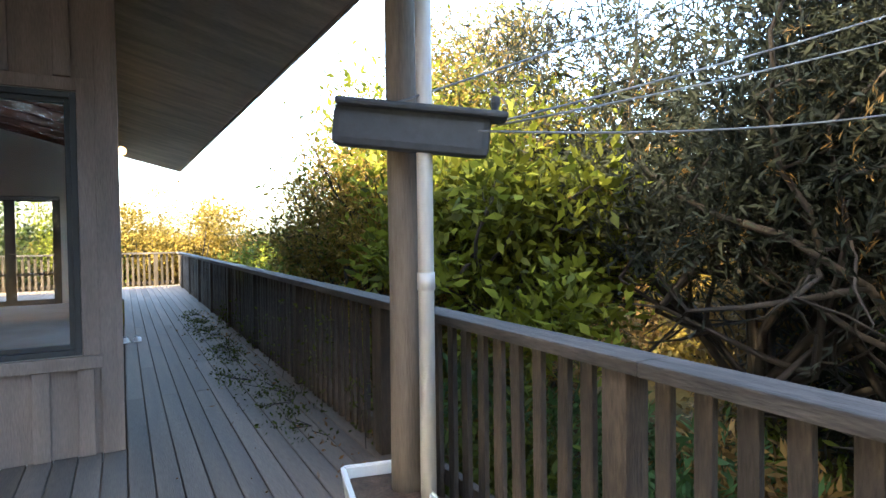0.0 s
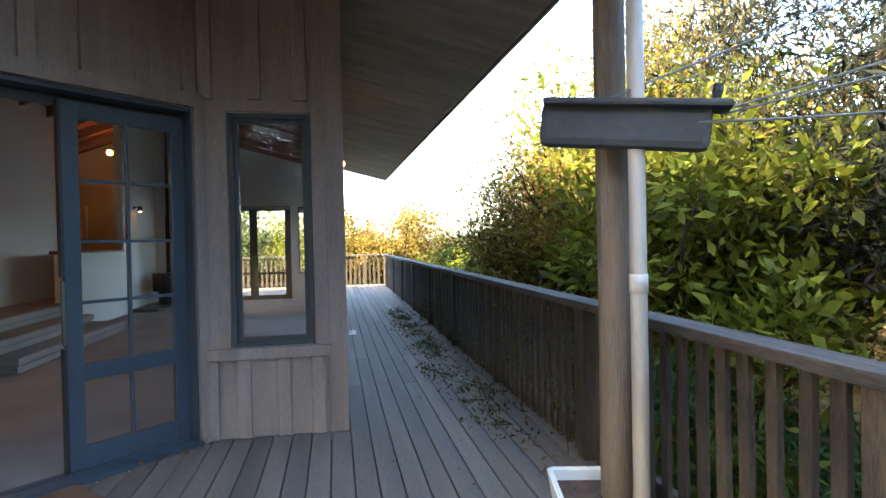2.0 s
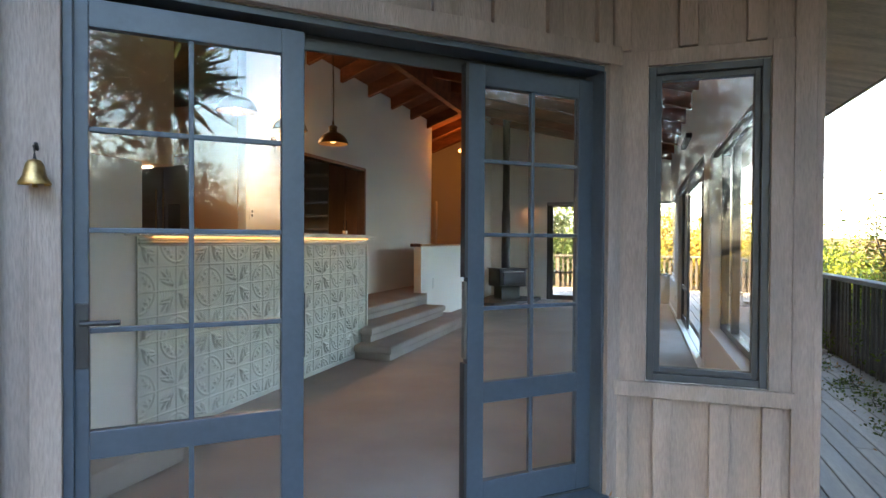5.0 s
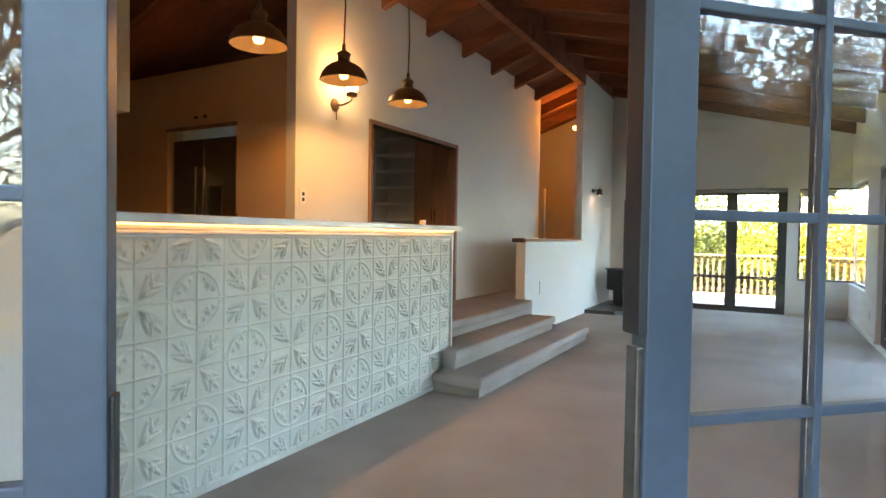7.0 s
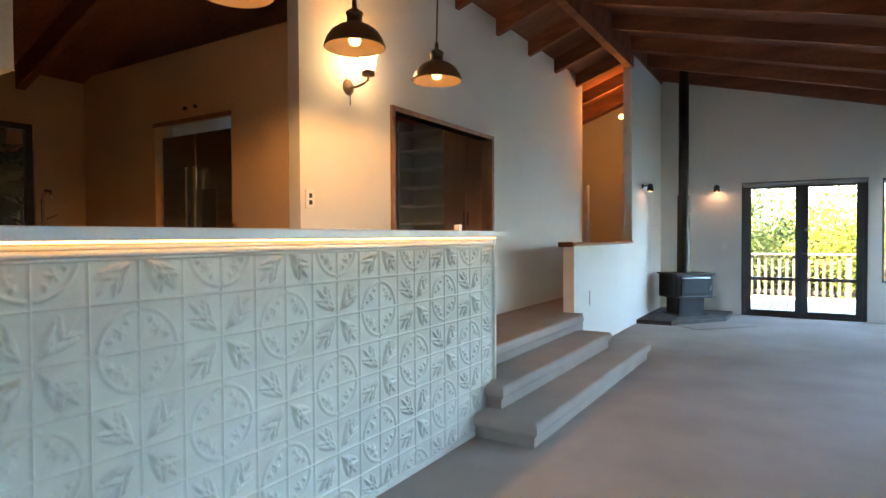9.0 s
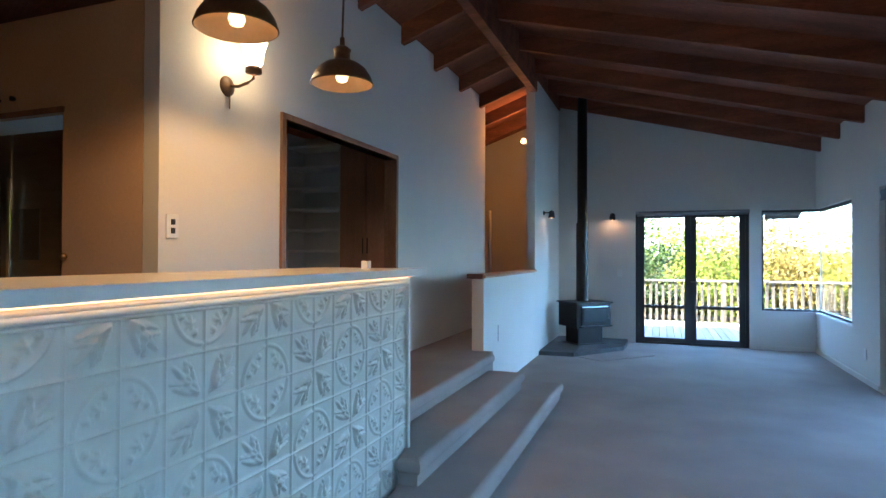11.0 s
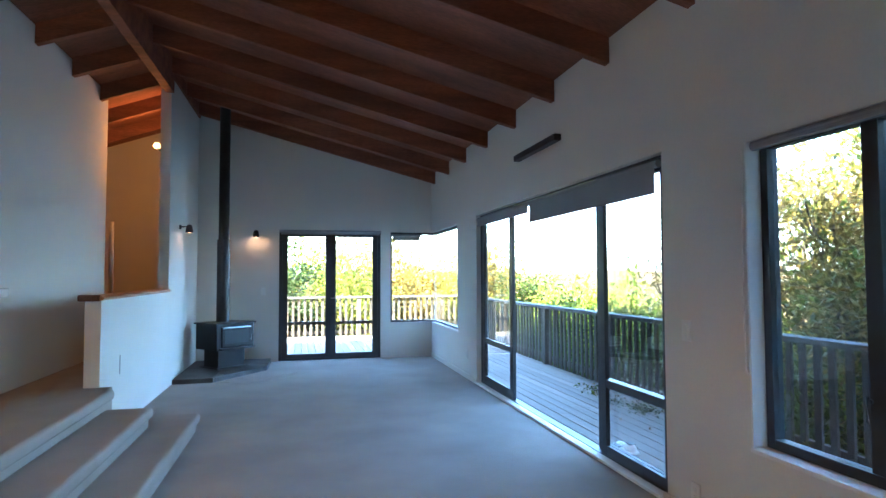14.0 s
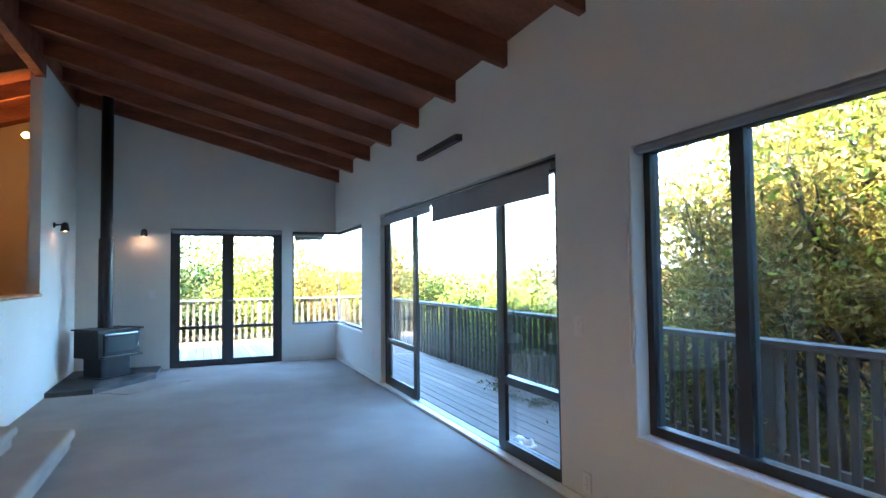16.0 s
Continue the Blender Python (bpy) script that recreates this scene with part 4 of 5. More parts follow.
# slim pale pole at the alcove, put in for a bright sliver of window
solid("alcove_pole", tube(bmesh.new(), [(-4.46, 8.0, LAND), (-4.46, 8.0, 1.5), (-4.46, 8.0, 2.05)], 0.028, 14), M["plastic"], "slim pale pole put in for a bright window sliver beyond the half wall", "pole", smooth=True)

# ---- wood burner in the corner ----
SM = pose(-3.24, 9.08, 0.05, 0, 0, 42)
st = thing("wood_burner", "dark grey steel wood burner with a tall flue", "wood burner", SM)
part("firebox", bx((-0.31, -0.25, 0.27), (0.31, 0.25, 0.63), 0.015), M["black"], st)
part("top_plate", bx((-0.335, -0.275, 0.63), (0.335, 0.27, 0.652), 0.006), M["black"], st)
part("pedestal", bx((-0.22, -0.16, 0.0), (0.22, 0.18, 0.27), 0.01), M["black"], st)
part("base_plate", bx((-0.26, -0.2, 0.0), (0.26, 0.22, 0.02), 0.005), M["black"], st)
sd = part("door", bx((-0.24, -0.275, 0.32), (0.24, -0.25, 0.60), 0.008), M["black"], st)
part("door_glass", bx((-0.20, -0.279, 0.36), (0.20, -0.274, 0.55), 0.002), M["bronze"], sd, "sooty black door glass")
part("trim_bar", bx((-0.235, -0.286, 0.572), (0.235, -0.275, 0.592), 0.003), M["chrome"], sd, "bright metal trim bar")
part("door_handle", tube(bmesh.new(), [(0.225, -0.275, 0.40), (0.225, -0.31, 0.40), (0.225, -0.315, 0.47)], 0.009, 8), M["chrome"], sd)
part("ash_lip", bx((-0.28, -0.33, 0.285), (0.28, -0.25, 0.305), 0.006), M["black"], st)
part("flue", tube(bmesh.new(), [(0, 0.06, 0.652), (0, 0.06, 4.1)], 0.075, 20), M["black"], st, smooth=True)
part("flue_shield", tube(bmesh.new(), [(0, 0.06, 0.652), (0, 0.06, 1.86)], 0.092, 20, False), M["black"], st, smooth=True)
hearth = thing("hearth", "dark slate corner hearth raised above the carpet", "hearth", pose(0, 0, 0))
for pts in (((-3.745, 8.04), (-3.26, 8.06), (-3.26, 9.0), (-3.745, 9.0)), ((-3.25, 8.06), (-2.64, 8.90), (-2.63, 9.18), (-3.25, 9.18)), ((-3.745, 9.01), (-3.26, 9.01), (-3.26, 9.75), (-3.745, 9.75)), ((-3.25, 9.19), (-2.63, 9.19), (-2.63, 9.75), (-3.25, 9.75))):
    part("slate", prism(pts, 0.0, 0.058), M["stone"], hearth)
pad = solid("hearth_mat", prism([(-3.20, 8.06), (-2.87, 7.82), (-2.21, 8.54), (-2.60, 8.88)], 0.001, 0.012), M["carpet"], "flat carpet-covered hearth panel on the floor", "hearth mat")

# ---- deck ----
deck = thing("deck", "weathered grey timber deck boards", "deck", pose(0, 0, 0), kind="structure")
BW, GAP = 0.118, 0.006
plank = {}
rng = random.Random(5)


def board(x, y0, y1):
    L = round(y1 - y0, 2)
    if L < 0.15:
        return
    if L not in plank:
        bm = bmesh.new()
        box(bm, (0, 0, -0.03), (BW, L, 0), 0)
        bmesh.ops.bevel(bm, geom=[e for e in bm.edges if all(v.co.z > -0.01 for v in e.verts)], offset=0.004, segments=1, affect="EDGES")
        plank[L] = finish("deck_board", bm, M["deck"])
    part("deck_board", plank[L], None, deck, at=pose(x, y0, -rng.random() * 0.0025))


x, i = 1.56 - BW, 0
while x > -5.2:
    xm = x + BW / 2
    if x > 0.13:
        stops = [-7.0, -3.4 + 0.9 * (i % 3), 1.2 + 1.2 * (i % 2), 5.4 - 0.9 * (i % 3), 9.6 + 0.6 * (i % 2), 13.62]
    else:
        yw = -0.002 if xm > -0.70 else -0.02 + (xm + 0.70) * DU.y / DU.x - 0.03
        stops = [-7.0, -4.2 + 0.9 * (i % 3), min(yw, 99)]
        for y0, y1 in ((9.93, 13.62),):
            board(x, y0, y1)
    for y0, y1 in zip(stops, stops[1:]):
        board(x, y0, y1 - 0.003)
    x -= BW + GAP
    i += 1
solid("deck_joists", bx((0.192, -7, -0.20), (1.5, 13.6, -0.05)), M["soil"], "dark framing under the deck boards", "joists", kind="structure")
solid("deck_joists_entry", prism([(0.19, -7), (0.19, -0.02), (-0.72, -0.07), (-5.0, -4.2), (-5.0, -7)], -0.20, -0.05), M["soil"], "dark framing under the entry deck", "joists", kind="structure")

# rail along the deck and across its far end
RT = 0.90


def fence(name, at, length, label, start=0.475):
    f = thing(name, label, "railing", at, kind="structure")
    n = int(length / 4.2) + 1
    for k in range(n):
        a, b = k * length / n, (k + 1) * length / n
        part("handrail", bx((-0.07, a + 0.001, RT - 0.045), (0.07, b - 0.001, RT), 0.006), M["railtop"], f)
    part("lower_rail", bx((0.02, 0, 0.05), (0.06, length, 0.13), 0.004), M["rail"], f)
    bal = finish("baluster", bx((-0.012, -0.028, -0.12), (0.012, 0.028, RT - 0.047), 0.003), M["rail"])
    post = finish("post", bx((-0.045, -0.05, -0.3), (0.05, 0.05, RT - 0.046), 0.005), M["rail"])
    k = -1
    while True:
        y0 = start + 1.86 * k
        k += 1
        if y0 > length:
            break
        if 0.02 < y0 < length - 0.02:
            part("post", post, None, f, at=pose(0, y0, 0))
        for j in range(13):
            y = y0 + 0.15 + 0.13 * j
            if 0.02 < y < length - 0.02:
                part("baluster", bal, None, f, at=pose(rng.uniform(-0.003, 0.003), y, rng.uniform(-0.004, 0), rng.uniform(-0.6, 0.6), rng.uniform(-0.5, 0.5), rng.uniform(-5, 5)))
    return f


fence("deck_rail", pose(1.53, -6.9, 0), 20.4, "weathered timber deck rail with upright balusters")
fence("end_rail", pose(1.44, 13.42, 0, 0, 0, 90), 7.5, "pale weathered timber rail across the far end of the deck")

# pole, pipe and cross arm
solid("timber_pole", tube(bmesh.new(), [(0, 0, -0.3), (0.004, 0, 1.0), (-0.002, 0.004, 2.0), (0, 0, 3.6)], [0.066, 0.064, 0.062, 0.06], 14), M["pole"], "square-worn grey timber pole beside the deck rail", "pole", pose(1.228, -1.78, 0), smooth=True)
pipe = thing("waste_pipe", "white plastic pipe strapped beside the pole", "pipe", pose(1.255, -1.93, 0))
part("pipe_run", tube(bmesh.new(), [(0, 0, -0.2), (0, 0, 3.6)], 0.032, 18), M["pvc"], pipe, smooth=True)
part("collar", tube(bmesh.new(), [(0, 0, 1.045), (0, 0, 1.115)], 0.036, 18), M["pvc"], pipe, smooth=True)
arm = thing("cross_arm", "dark weathered cross arm carrying cables on the pole", "cross arm", pose(1.24, -1.935, 1.675, 0, 6, -29))
part("beam", bx((-0.345, -0.05, -0.09), (0.27, 0.05, 0.07), 0.03), M["arm"], arm)
part("cap", bx((-0.335, -0.085, 0.06), (0.33, 0.075, 0.088), 0.012), M["arm"], arm)
part("insulator", lathe(bmesh.new(), [(0.001, 0.06), (0.016, 0.055), (0.02, 0.03), (0.012, 0.0)], 12), M["arm"], arm, at=pose(0.28, 0, 0.10))
AM = pose(1.24, -1.935, 1.675, 0, 6, -29)
for a, b, sag in (((-0.1, -0.08, 0.08), (3.0, -1.63, 2.558), 0.10), ((0.3, 0, 0.06), (3.5, -2.47, 2.305), 0.10), ((0.3, 0.02, 0.05), (3.5, -2.47, 2.183), 0.12), ((0.22, -0.09, 0.0), (3.5, -2.47, 1.826), 0.30)):
    p0, p1 = AM @ Vector(a), Vector(b)
    p1 = p0 + (p1 + Vector((0, 0, sag * 0.89)) - p0) * 3
    pts = [p0.lerp(p1, k / 30) - Vector((0, 0, sag * 4 * (k / 30) * (1 - k / 30))) for k in range(31)]
    solid("cable", tube(bmesh.new(), pts, 0.0045, 6), M["wire"], "grey overhead cable running off from the cross arm", "cable")

# trough planter, shoes
pl = thing("planter", "white plastic trough planter with dry soil and dead leaves", "planter", pose(1.12, -1.86, 0.0, 0, 0, -12))
bm = bmesh.new()
lo, hi = [(-0.13, -0.27), (0.13, -0.27), (0.13, 0.27), (-0.13, 0.27)], [(-0.165, -0.31), (0.165, -0.31), (0.165, 0.31), (-0.165, 0.31)]
ra = [bm.verts.new((x, y, 0.0)) for x, y in lo]
rb = [bm.verts.new((x, y, 0.25)) for x, y in hi]
rc = [bm.verts.new((x * 0.86, y * 0.93, 0.25)) for x, y in hi]
rd = [bm.verts.new((x * 0.84, y * 0.9, 0.17)) for x, y in hi]
bm.faces.new(ra[::-1])
for A, B in ((ra, rb), (rb, rc), (rc, rd)):
    for k in range(4):
        bm.faces.new((A[k], A[(k + 1) % 4], B[(k + 1) % 4], B[k]))
bm.faces.new(rd)
bmesh.ops.bevel(bm, geom=bm.edges[:], offset=0.008, segments=2, affect="EDGES")
part("trough", bm, M["plastic"], pl)
part("soil", bx((-0.13, -0.27, 0.15), (0.13, 0.27, 0.205), 0.01), M["soil"], pl)


def shoe(at):
    s = thing("shoe", "white canvas slip-on shoe standing on the deck boards", "shoe", at, group="pair of shoes")
    bm = bmesh.new()
    rows = []
    for k in range(9):
        t = k / 8
        w = 0.036 + 0.012 * math.sin(math.pi * min(1, t * 1.2)) - (0.016 if k in (0, 8) else 0)
        h = 0.075 - 0.035 * t if t < 0.9 else 0.028
        rows.append([bm.verts.new((t * 0.26, w * math.cos(a), max(0.0, h * math.sin(a)))) for a in [math.pi * j / 8 for j in range(9)]])
    for a, b in zip(rows, rows[1:]):
        for j in range(8):
            bm.faces.new((a[j], a[j + 1], b[j + 1], b[j]))
    bm.faces.new(rows[0]), bm.faces.new(rows[-1][::-1])
    part("upper", bm, M["plastic"], s, smooth=True)
    part("opening", bx((0.02, -0.025, 0.06), (0.10, 0.025, 0.074), 0.008), M["black"], s, "dark shoe opening")
    part("sole", bx((-0.004, -0.045, 0.0), (0.265, 0.045, 0.016), 0.006), M["white"], s)


shoe(pose(0.22, 4.02, 0.001, 0, 0, 100))
shoe(pose(0.33, 4.04, 0.001, 0, 0, 88))
lampo = thing("deck_lamp", "small lit wall lamp under the eave", "wall lamp", pose(0.15, 2.9, 2.17))
part("base", bx((0, -0.05, -0.05), (0.03, 0.05, 0.05), 0.006), M["black"], lampo)
part("globe", lathe(bmesh.new(), [(0.001, -0.05), (0.04, -0.03), (0.05, 0.0), (0.04, 0.03), (0.001, 0.05)], 14), M["spot"], lampo, "glowing lamp", at=pose(0.06, 0, 0), smooth=True)

# ---- ground and distance ----
def ground_z(x, y):
    d = max(0.0, x - 1.6, y - 13.8) if x > -12 else 2.0
    near = -1.1 - 0.16 * min(d, 45) - 0.02 * max(0, min(d, 300) - 45)
    hill = 26 * max(0, (math.hypot(x, y) - 330) / 500) ** 1.2 * (0.6 + 0.4 * noise.noise((x * 0.004, y * 0.004, 0)))
    return near + 0.25 * noise.noise((x * 0.15, y * 0.15, 3)) + hill * 0.3


bm = bmesh.new()
rad = [0, 3, 6, 9, 12, 16, 20, 26, 34, 45, 60, 85, 120, 180, 260, 360, 480, 650, 900, 1400, 2200]
rings = []
for r in rad:
    n = 1 if r == 0 else 72
    rings.append([bm.verts.new((r * math.cos(k * math.tau / n), 3 + r * math.sin(k * math.tau / n), ground_z(r * math.cos(k * math.tau / n), 3 + r * math.sin(k * math.tau / n)))) for k in range(n)])
for k in range(72):
    bm.faces.new((rings[0][0], rings[1][k], rings[1][(k + 1) % 72]))
for a, c in zip(rings[1:], rings[2:]):
    for k in range(72):
        bm.faces.new((a[k], c[k], c[(k + 1) % 72], a[(k + 1) % 72]))
solid("ground", bm, M["ground"], "sloping ground of dry grass and leaf litter below the deck", "ground", kind="structure", smooth=True)

# ---- plants ----
nrg = np.random.default_rng(11)


def leaves(name, centres, per, spread, length, width, material, parent, up=0.3, droop=0.0, label="", squash=0.8):
    """Many small folded leaves in clumps round the centres, as one mesh."""
    c = np.repeat(np.asarray(centres, float), per, axis=0)
    n = len(c)
    p = c + nrg.normal(0, 1, (n, 3)) * np.array([spread, spread, spread * squash])
    a = nrg.normal(0, 1, (n, 3)) + (p - c) / max(spread, 1e-3) * 0.6
    a[:, 2] += up - droop
    a /= np.linalg.norm(a, axis=1)[:, None]
    b = np.cross(a, nrg.normal(0, 1, (n, 3)))
    b /= np.linalg.norm(b, axis=1)[:, None] + 1e-9
    sc = nrg.uniform(0.6, 1.3, (n, 1))
    L, W = a * length * sc, b * width * sc * 0.5
    nn = np.cross(a, b) * width * 0.25 * sc
    v = np.stack([p, p + L * 0.45 + W + nn, p + L, p + L * 0.45 - W + nn], 1).reshape(-1, 3)
    me = bpy.data.meshes.new(name)
    me.vertices.add(len(v))
    me.vertices.foreach_set("co", v.ravel())
    me.loops.add(n * 4)
    me.loops.foreach_set("vertex_index", np.arange(n * 4, dtype=np.int32))
    me.polygons.add(n)
    me.polygons.foreach_set("loop_start", np.arange(0, n * 4, 4, dtype=np.int32))
    me.polygons.foreach_set("loop_total", np.full(n, 4, dtype=np.int32))
    me.update(calc_edges=True)
    me.materials.append(material)
    return part(name, me, None, parent, label)


def sprays(name, centres, per, reach, count, length, width, material, parent, label=""):
    """Feathery shoots: short needles set along fine upward twigs round the centres, as one mesh."""
    c = np.repeat(np.asarray(centres, float), per, axis=0)
    n = len(c)
    d = nrg.normal(0, 1, (n, 3)) + np.array((0, 0, 0.75))
    d /= np.linalg.norm(d, axis=1)[:, None]
    start = c + nrg.normal(0, 0.22, (n, 3))
    ln = reach * nrg.uniform(0.5, 1.3, (n, 1))
    t = nrg.uniform(0, 1, (n, count, 1))
    p = (start[:, None, :] + d[:, None, :] * ln[:, None, :] * t + nrg.normal(0, 0.012, (n, count, 3))).reshape(-1, 3)
    a = (np.repeat(d, count, axis=0) + nrg.normal(0, 0.45, (n * count, 3)))
    a /= np.linalg.norm(a, axis=1)[:, None]
    b = np.cross(a, nrg.normal(0, 1, a.shape))
    b /= np.linalg.norm(b, axis=1)[:, None] + 1e-9
    m = len(p)
    sc = nrg.uniform(0.6, 1.3, (m, 1))
    v = np.stack([p, p + a * length * sc * 0.4 + b * width * sc * 0.5, p + a * length * sc, p + a * length * sc * 0.4 - b * width * sc * 0.5], 1).reshape(-1, 3)
    me = bpy.data.meshes.new(name)
    me.vertices.add(len(v))
    me.vertices.foreach_set("co", v.ravel())
    me.loops.add(m * 4)
    me.loops.foreach_set("vertex_index", np.arange(m * 4, dtype=np.int32))
    me.polygons.add(m)
    me.polygons.foreach_set("loop_start", np.arange(0, m * 4, 4, dtype=np.int32))
    me.polygons.foreach_set("loop_total", np.full(m, 4, dtype=np.int32))
    me.update(calc_edges=True)
    me.materials.append(material)
    return part(name, me, None, parent, label)


def limb(bm, start, way, length, r, depth, tips, xmin=-99.0, wander=0.25):
    """A branching limb that thins out; its ends are noted in tips."""
    pts, rr, p, w = [Vector(start)], [r], Vector(start), Vector(way).normalized()
    for k in range(4):
        w = (w + Vector(nrg.normal(0, wander, 3)) + Vector((0, 0, 0.05))).normalized()
        if (p + w * length / 2).x < xmin:
            w.x = abs(w.x)
        p = p + w * length / 4
        pts.append(p.copy())
        rr.append(r * (1 - 0.15 * (k + 1)))
    tube(bm, pts, rr, 6 if r > 0.03 else 4, cap=False)
    if depth == 0:
        tips.extend([tuple(pts[2]), tuple(pts[3]), tuple(pts[4])])
        return
    for k in range(3):
        base = pts[-1] if k == 0 else pts[2 + (k % 2)]
        nw = (w + Vector(nrg.normal(0, 0.6, 3))).normalized()
        limb(bm, base, nw, length * nrg.uniform(0.6, 0.8), r * 0.55, depth - 1, tips, xmin, wander)


def tree(name, label, base, trunk_h, r, ways, reach, depth, foliage, category="tree", lean=(0, 0), xmin=-99.0, zmin=-99.0):
    """A tapered trunk with limbs and a crown of clumped leaves. foliage: rows of material, leaves per clump, spread, length, width, up, share."""
    t = thing(name, label, category, pose(*base))
    bm, tips = bmesh.new(), []
    top = Vector((lean[0], lean[1], trunk_h))
    tube(bm, [(0, 0, -0.4), top * 0.5 + Vector((0.05, -0.04, 0)), top], [r * 1.25, r, r * 0.8], 9)
    for w in ways:
        limb(bm, top * nrg.uniform(0.7, 1.0), w, reach, r * 0.6, depth, tips, xmin)
    part("trunk", bm, M["bark"], t, smooth=True)
    tips = np.array(tips)
    tips = tips[tips[:, 2] > zmin]
    for mt, per, spread, ln, wd, up, share in foliage:
        pick = tips[nrg.random(len(tips)) < share]
        if len(pick):
            if up > 5:
                sprays("crown", pick, per, spread, int(up), ln, wd, M[mt], t)
            else:
                leaves("crown", pick, per, spread, ln, wd, M[mt], t, up)
    return t


def fan(n, tilt, turn=0.0):
    return [(math.cos(turn + k * math.tau / n) * math.cos(tilt), math.sin(turn + k * math.tau / n) * math.cos(tilt), math.sin(tilt)) for k in range(n)]


# broad-leaved laurel just outside the rail
tree("laurel_tree", "bushy laurel with glossy yellow-green leaves outside the rail", (3.85, 1.2, -1.6), 2.5, 0.06, fan(7, 0.9) + fan(5, 0.25, 0.4) + [(0, 0, 1)] * 3, 0.92, 2, [("laurel", 24, 0.18, 0.16, 0.066, 0.35, 1.0), ("shrub", 7, 0.22, 0.14, 0.05, 0.3, 0.8)], xmin=-1.5)
tree("laurel_tree", "leafy laurel with sunlit leaves past the rail", (4.6, 3.5, -1.8), 2.4, 0.07, fan(7, 0.9) + fan(6, 0.3, 0.4) + [(0, 0, 1)] * 3, 1.8, 2, [("laurel", 34, 0.26, 0.125, 0.055, 0.3, 0.9), ("willow", 30, 0.26, 0.09, 0.028, 0.2, 1.0), ("shrub", 10, 0.3, 0.12, 0.045, 0.3, 0.7)], xmin=-1.9)
for b, h, reach in (((4.6, 5.9, -2.0), 2.5, 1.6), ((5.6, 4.3, -2.2), 4.3, 2.0), ((3.3, 3.7, -1.7), 2.4, 1.0)):
    tree("willow_tree", "tall slender tree with feathery olive and rusty leaves", b, h, 0.08, fan(8, 1.1) + fan(7, 0.45, 0.3) + [(0, 0, 1)] * 3, reach, 2, [("willow", 46, 0.20, 0.085, 0.026, 0.2, 1.0), ("shrub", 14, 0.24, 0.09, 0.03, 0.2, 0.8), ("drytip", 16, 0.3, 0.08, 0.02, 0.2, 0.6)], xmin=-1.9)
# fine-leaved trees over the rail; their shade is put into near-black leaf colour
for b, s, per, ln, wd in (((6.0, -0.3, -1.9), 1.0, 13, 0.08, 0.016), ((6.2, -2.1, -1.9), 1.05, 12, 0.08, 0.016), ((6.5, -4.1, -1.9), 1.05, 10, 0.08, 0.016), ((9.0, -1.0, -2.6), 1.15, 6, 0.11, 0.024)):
    tree("kanuka_tree", "fine-leaved tree, its crown colour darkened for shade, with twisting bare trunks below", b, 1.3, 0.10, fan(8, 0.8, b[1]) + fan(6, 1.15, b[0]) + [(0, 0, 1)] * 2, 2.6 * s, 2, [("kanuka", per, 0.40, ln, wd, 22, 1.0), ("kanuka", 96, 0.30, 0.14, 0.023, 0.6, 1.0), ("drytip", 3, 0.36, 0.06, 0.011, 22, 0.5)], xmin=-2.3, zmin=0.95 - b[2])
# mixed bushes: beyond the far rail, along the slope and behind the entry
def bush(base, size, mt, n=70, per=120, ln=0.13, wd=0.05):
    t = thing("bush", "dense green bush with sunlit leaves beyond the deck", "bush", pose(*base))
    c = nrg.normal(0, 1, (n, 3))
    c /= np.linalg.norm(c, axis=1)[:, None]
    heads = nrg.uniform(-1, 1, (max(6, n // 7), 3)) * np.array(size) * np.array((0.36, 0.36, 0.38))
    girth = 0.24 * max(size[:2]) * nrg.uniform(0.7, 1.25, (len(heads), 1))
    pick = np.arange(n) % len(heads)
    c = heads[pick] + c * girth[pick]
    c[:, 2] += size[2] * 0.5
    bm = bmesh.new()
    for k in range(0, n, 3):
        tube(bm, [(0, 0, -0.3), tuple(c[k] * np.array((0.45, 0.45, 0.5))), tuple(c[k])], [0.04, 0.025, 0.008], 4, cap=False)
    part("stem", bm, M["bark"], t)
    leaves("crown", c, per, 0.085 * max(size[:2]) ** 0.8, ln, wd, M[mt], t, 0.15)
    return t


# Last two: unseen bushes added to the west to shade the far deck.
for x, y, sx, sz, mt in ((-4.6, 15.8, 3.0, 4.4, "darkshrub"), (-2.7, 15.6, 2.6, 3.6, "darkshrub"), (-0.8, 16.0, 2.4, 3.5, "laurel"), (0.6, 16.2, 2.4, 3.7, "willow"), (2.2, 16.8, 3.0, 4.4, "willow"), (4.2, 18.0, 3.4, 3.4, "shrub"), (-6.8, 16.5, 3.4, 5.0, "shrub"), (-3.4, 19, 4.0, 5.8, "laurel"), (0.2, 20, 4.4, 5.6, "willow"), (-8.6, 11.2, 2.4, 4.8, "shrub"), (-8.8, 13.6, 2.4, 4.6, "shrub")):
    bush((x, y, ground_z(x, y) - 0.2), (sx, 2.8, sz), mt, 100, 100, 0.11, 0.065)
for k in range(16):
    x, y = 3.6 + 1.3 * (k % 4) + nrg.uniform(-0.4, 0.4), 5.5 + 2.6 * (k // 4) + nrg.uniform(-0.6, 0.6)
    g = ground_z(x, y)
    bush((x, y, g - 0.2), (2.6, 2.6, max(1.2, 0.55 - g + nrg.uniform(-0.3, 0.3))), ("shrub", "laurel", "willow", "drytip")[k % 4], 70, 90, 0.15, 0.06)
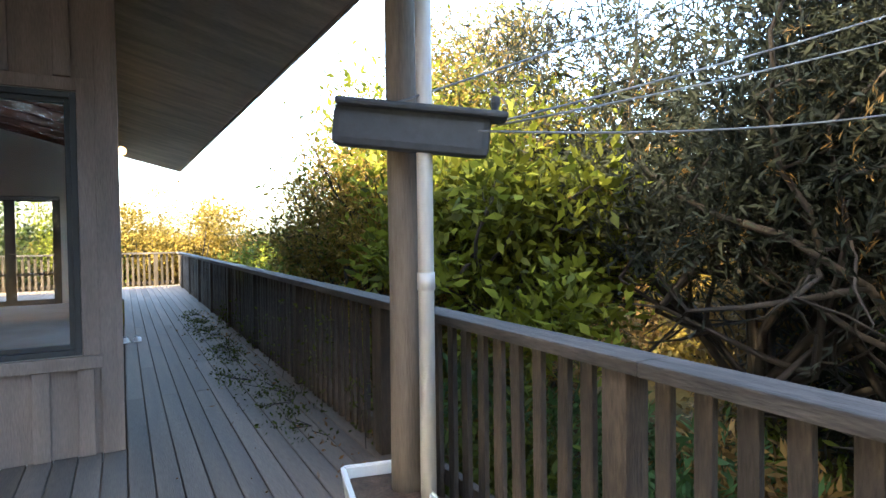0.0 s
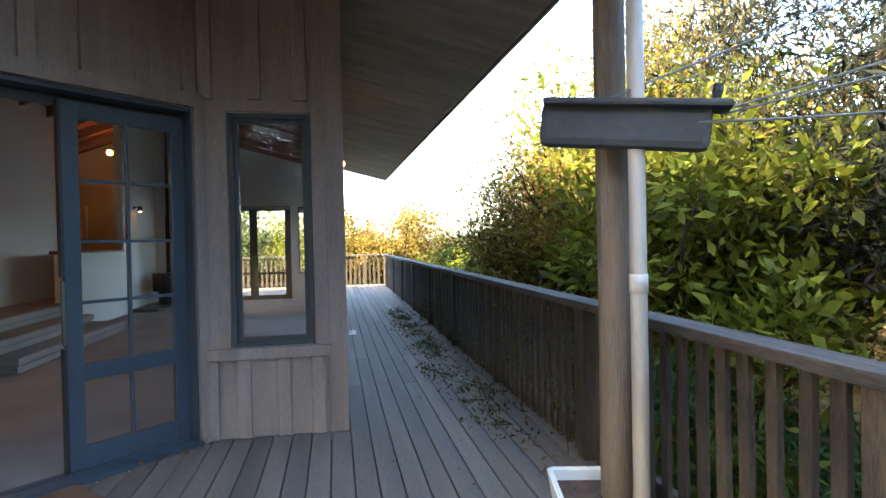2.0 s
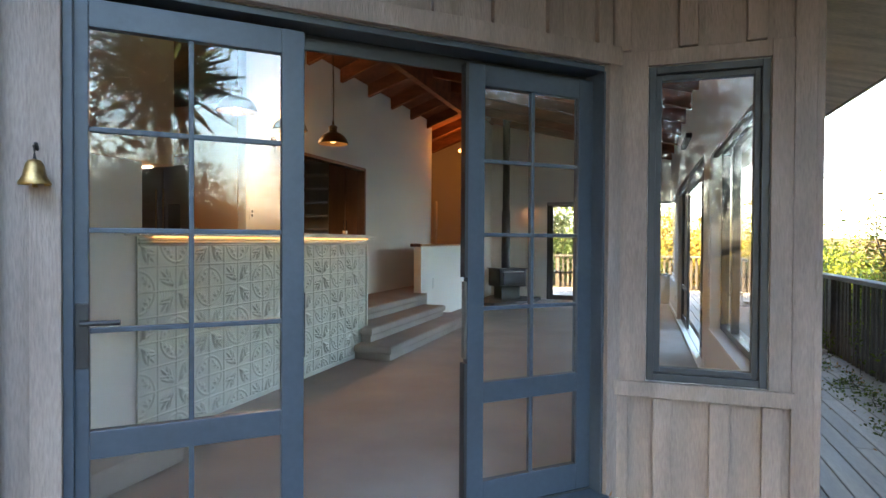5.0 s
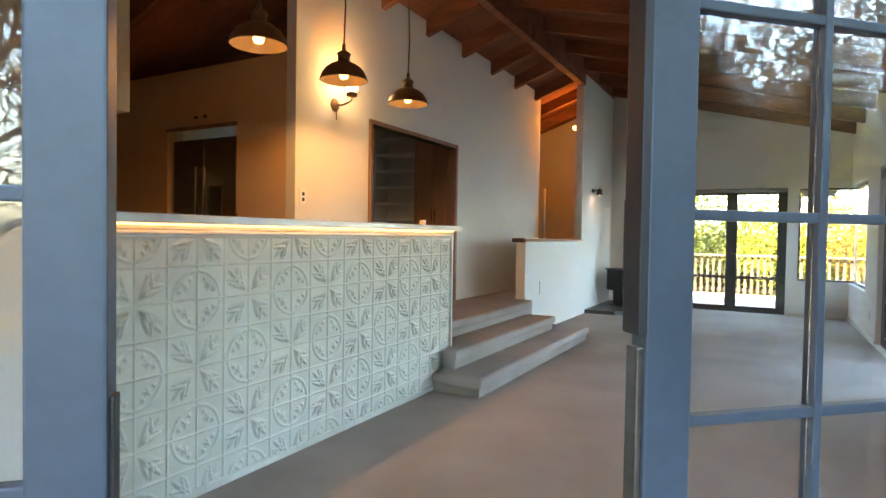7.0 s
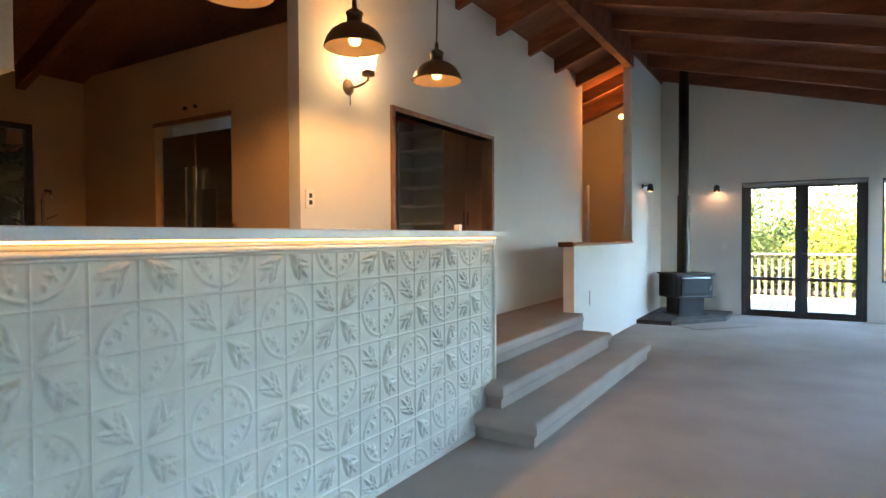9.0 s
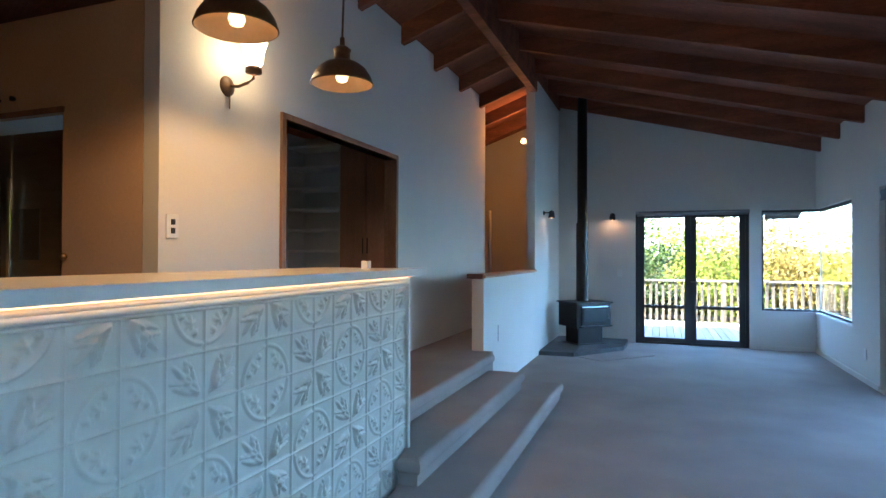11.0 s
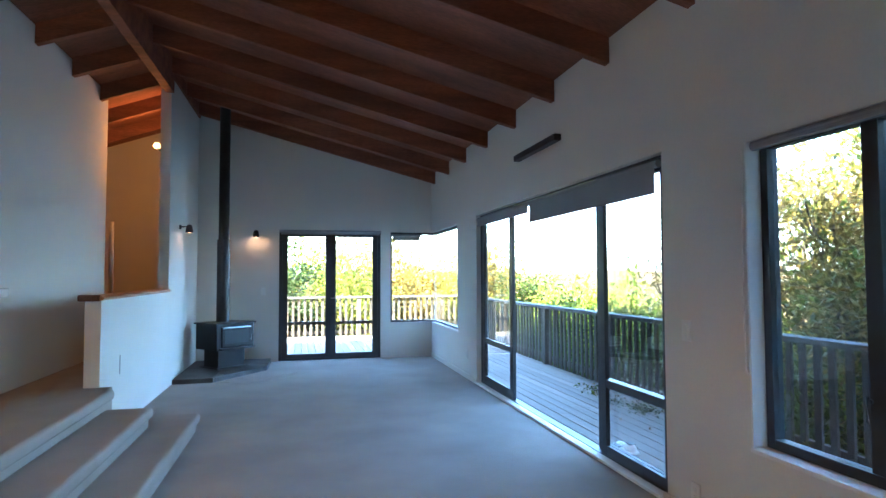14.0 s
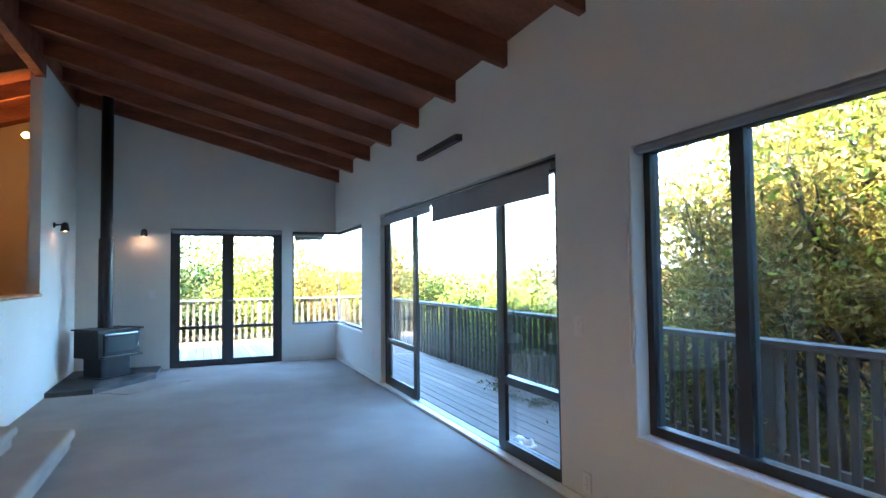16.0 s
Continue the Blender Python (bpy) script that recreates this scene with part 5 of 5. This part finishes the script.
for k in range(12):
    a = radians(60 + 5.5 * k)
    r = 26 + 9 * (k % 3)
    x, y = r * math.cos(a), r * math.sin(a)
    g = ground_z(x, y)
    bush((x, y, g - 0.3), (7, 7, -g - 0.1 + nrg.uniform(-0.5, 0.7)), ("shrub", "willow", "drytip")[k % 3], 70, 60, 0.35, 0.16)
for k in range(4):
    bush((-8.6, -0.9 + 1.1 * k, -1.2), (2.0, 1.8, 4.6), "kanuka", 80, 110, 0.22, 0.07)
# undergrowth below the rail
for k in range(30):
    x, y = nrg.uniform(2.1, 5.6), nrg.uniform(-6.5, 0.8)
    g = ground_z(x, y)
    bush((x, y, g - 0.1), (1.3, 1.3, nrg.uniform(0.8, 1.5)), ("fern", "shrub", "drytip", "fern")[k % 4], 26, 60, 0.16, 0.04)
for k in range(14):
    x, y = 9.5 + 2.2 * (k % 3) + nrg.uniform(-0.6, 0.6), -8.5 + 0.9 * k
    g = ground_z(x, y)
    bush((x, y, g - 0.2), (3.0, 3.0, nrg.uniform(0.7, 1.5) - g), ("drytip", "kanuka", "shrub", "kanuka")[k % 4], 60, 70, 0.17, 0.075)
for k in range(16):
    x, y = 15.0 + 2.4 * (k % 3) + nrg.uniform(-0.6, 0.6), -4.0 + 1.2 * k
    g = ground_z(x, y)
    bush((x, y, g - 0.2), (3.4, 3.4, 0.9 - g + nrg.uniform(-0.4, 0.4)), ("drytip", "willow", "drytip", "laurel")[k % 4], 70, 70, 0.24, 0.11)
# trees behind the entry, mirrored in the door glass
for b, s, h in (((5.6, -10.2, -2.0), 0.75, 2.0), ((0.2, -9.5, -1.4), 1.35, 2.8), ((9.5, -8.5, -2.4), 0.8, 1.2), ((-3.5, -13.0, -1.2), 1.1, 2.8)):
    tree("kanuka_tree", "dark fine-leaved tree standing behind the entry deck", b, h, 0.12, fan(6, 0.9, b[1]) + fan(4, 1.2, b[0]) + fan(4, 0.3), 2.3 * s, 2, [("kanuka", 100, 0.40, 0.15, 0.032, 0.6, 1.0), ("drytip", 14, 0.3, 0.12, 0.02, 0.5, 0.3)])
# Out-of-view trees, added to block the sun over the entry deck and rail.
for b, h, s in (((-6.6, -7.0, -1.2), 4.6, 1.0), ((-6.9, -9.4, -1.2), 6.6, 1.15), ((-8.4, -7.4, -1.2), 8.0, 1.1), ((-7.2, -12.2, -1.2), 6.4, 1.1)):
    tree("kanuka_tree", "unseen dark fine-leaved tree added to keep sun off the entry side", b, h, 0.14, fan(8, 0.7, b[1]) + fan(6, 1.2, b[0]) + fan(5, 0.1), 2.1 * s, 2, [("kanuka", 80, 0.42, 0.24, 0.055, 0.4, 1.0)])
cab = thing("cabbage_tree", "cabbage tree with long strap leaves by the entry deck", "tree", pose(2.6, -6.4, -1.2))
part("trunk", tube(bmesh.new(), [(0, 0, -0.3), (0.05, 0, 2.4), (0, 0.03, 4.7)], [0.12, 0.10, 0.09], 10), M["bark"], cab, smooth=True)
leaves("crown", [(0, 0, 4.75)], 300, 0.06, 1.05, 0.075, M["palm"], cab, 0.35)
# weeds creeping over the deck edge
for k in range(12):
    y = 0.2 + 0.6 * k + nrg.uniform(-0.3, 0.3)
    w = thing("creeping_weed", "creeping weed trailing over the deck boards by the rail", "weed", pose(1.25 - nrg.uniform(0, 0.18), y - 0.6, 0.0))
    n = 9
    c = np.stack([nrg.uniform(-0.16, 0.14, n), nrg.uniform(-0.3, 0.3, n), np.abs(nrg.normal(0.03, 0.04, n))], 1)
    bm = bmesh.new()
    for p in c[:5]:
        tube(bm, [(0.1, 0, 0.005), tuple(p * 0.5 + np.array((0, 0, 0.01))), tuple(p)], 0.003, 4, cap=False)
    part("stem", bm, M["bark"], w)
    leaves("crown", c, 16, 0.045, 0.032, 0.016, M["shrub"], w, 0.6, squash=0.35)
# weeds that climb the inside of the rail
for k in range(9):
    y = -0.9 + 0.75 * k + nrg.uniform(-0.2, 0.2)
    w = thing("climbing_weed", "thin weed climbing the balusters of the deck rail", "weed", pose(1.44, y, 0.0))
    h = nrg.uniform(0.25, 0.7)
    path = [(0.02 * math.sin(5 * q), 0.10 * math.sin(3 * q + k), h * q) for q in (0.0, 0.2, 0.4, 0.6, 0.8, 1.0)]
    part("stem", tube(bmesh.new(), path, 0.003, 4, cap=False), M["bark"], w)
    leaves("crown", path[1:], 9, 0.04, 0.045, 0.022, M["shrub"], w, 0.3)
lit = thing("leaf_litter", "dry fallen leaves scattered over the deck boards", "leaf litter", pose(0, 0, 0.004), kind="stuff")
spots = [(nrg.uniform(0.75, 1.4), nrg.uniform(-1.4, 6.0), 0.004) for k in range(90)] + [(1.40 - abs(nrg.normal(0, 0.13)), nrg.uniform(-2.2, 7.0), 0.004) for k in range(170)] + [tuple(Vector((-0.74, -0.03, 0.004)) + DU * nrg.uniform(0.0, 0.55) + DN * nrg.uniform(0.03, 0.16)) for k in range(16)] + [(nrg.uniform(-1.2, 0.6), nrg.uniform(-2.2, -0.4), 0.004) for k in range(8)]
leaves("litter", spots, 1, 0.01, 0.04, 0.018, M["dead"], lit, 0.0, squash=0.05)
for k in range(5):
    gl = thing("fallen_leaf", "large yellow dead leaf caught below the rail", "leaf", pose(1.75 + 0.12 * k, -2.9 - 0.13 * k, -0.15 + 0.07 * (k % 3), 30 + 20 * k, 20, 40 * k))
    leaves("blade", [(0, 0, 0)], 5, 0.02, 0.16, 0.11, M["drytip"], gl, 0.2)
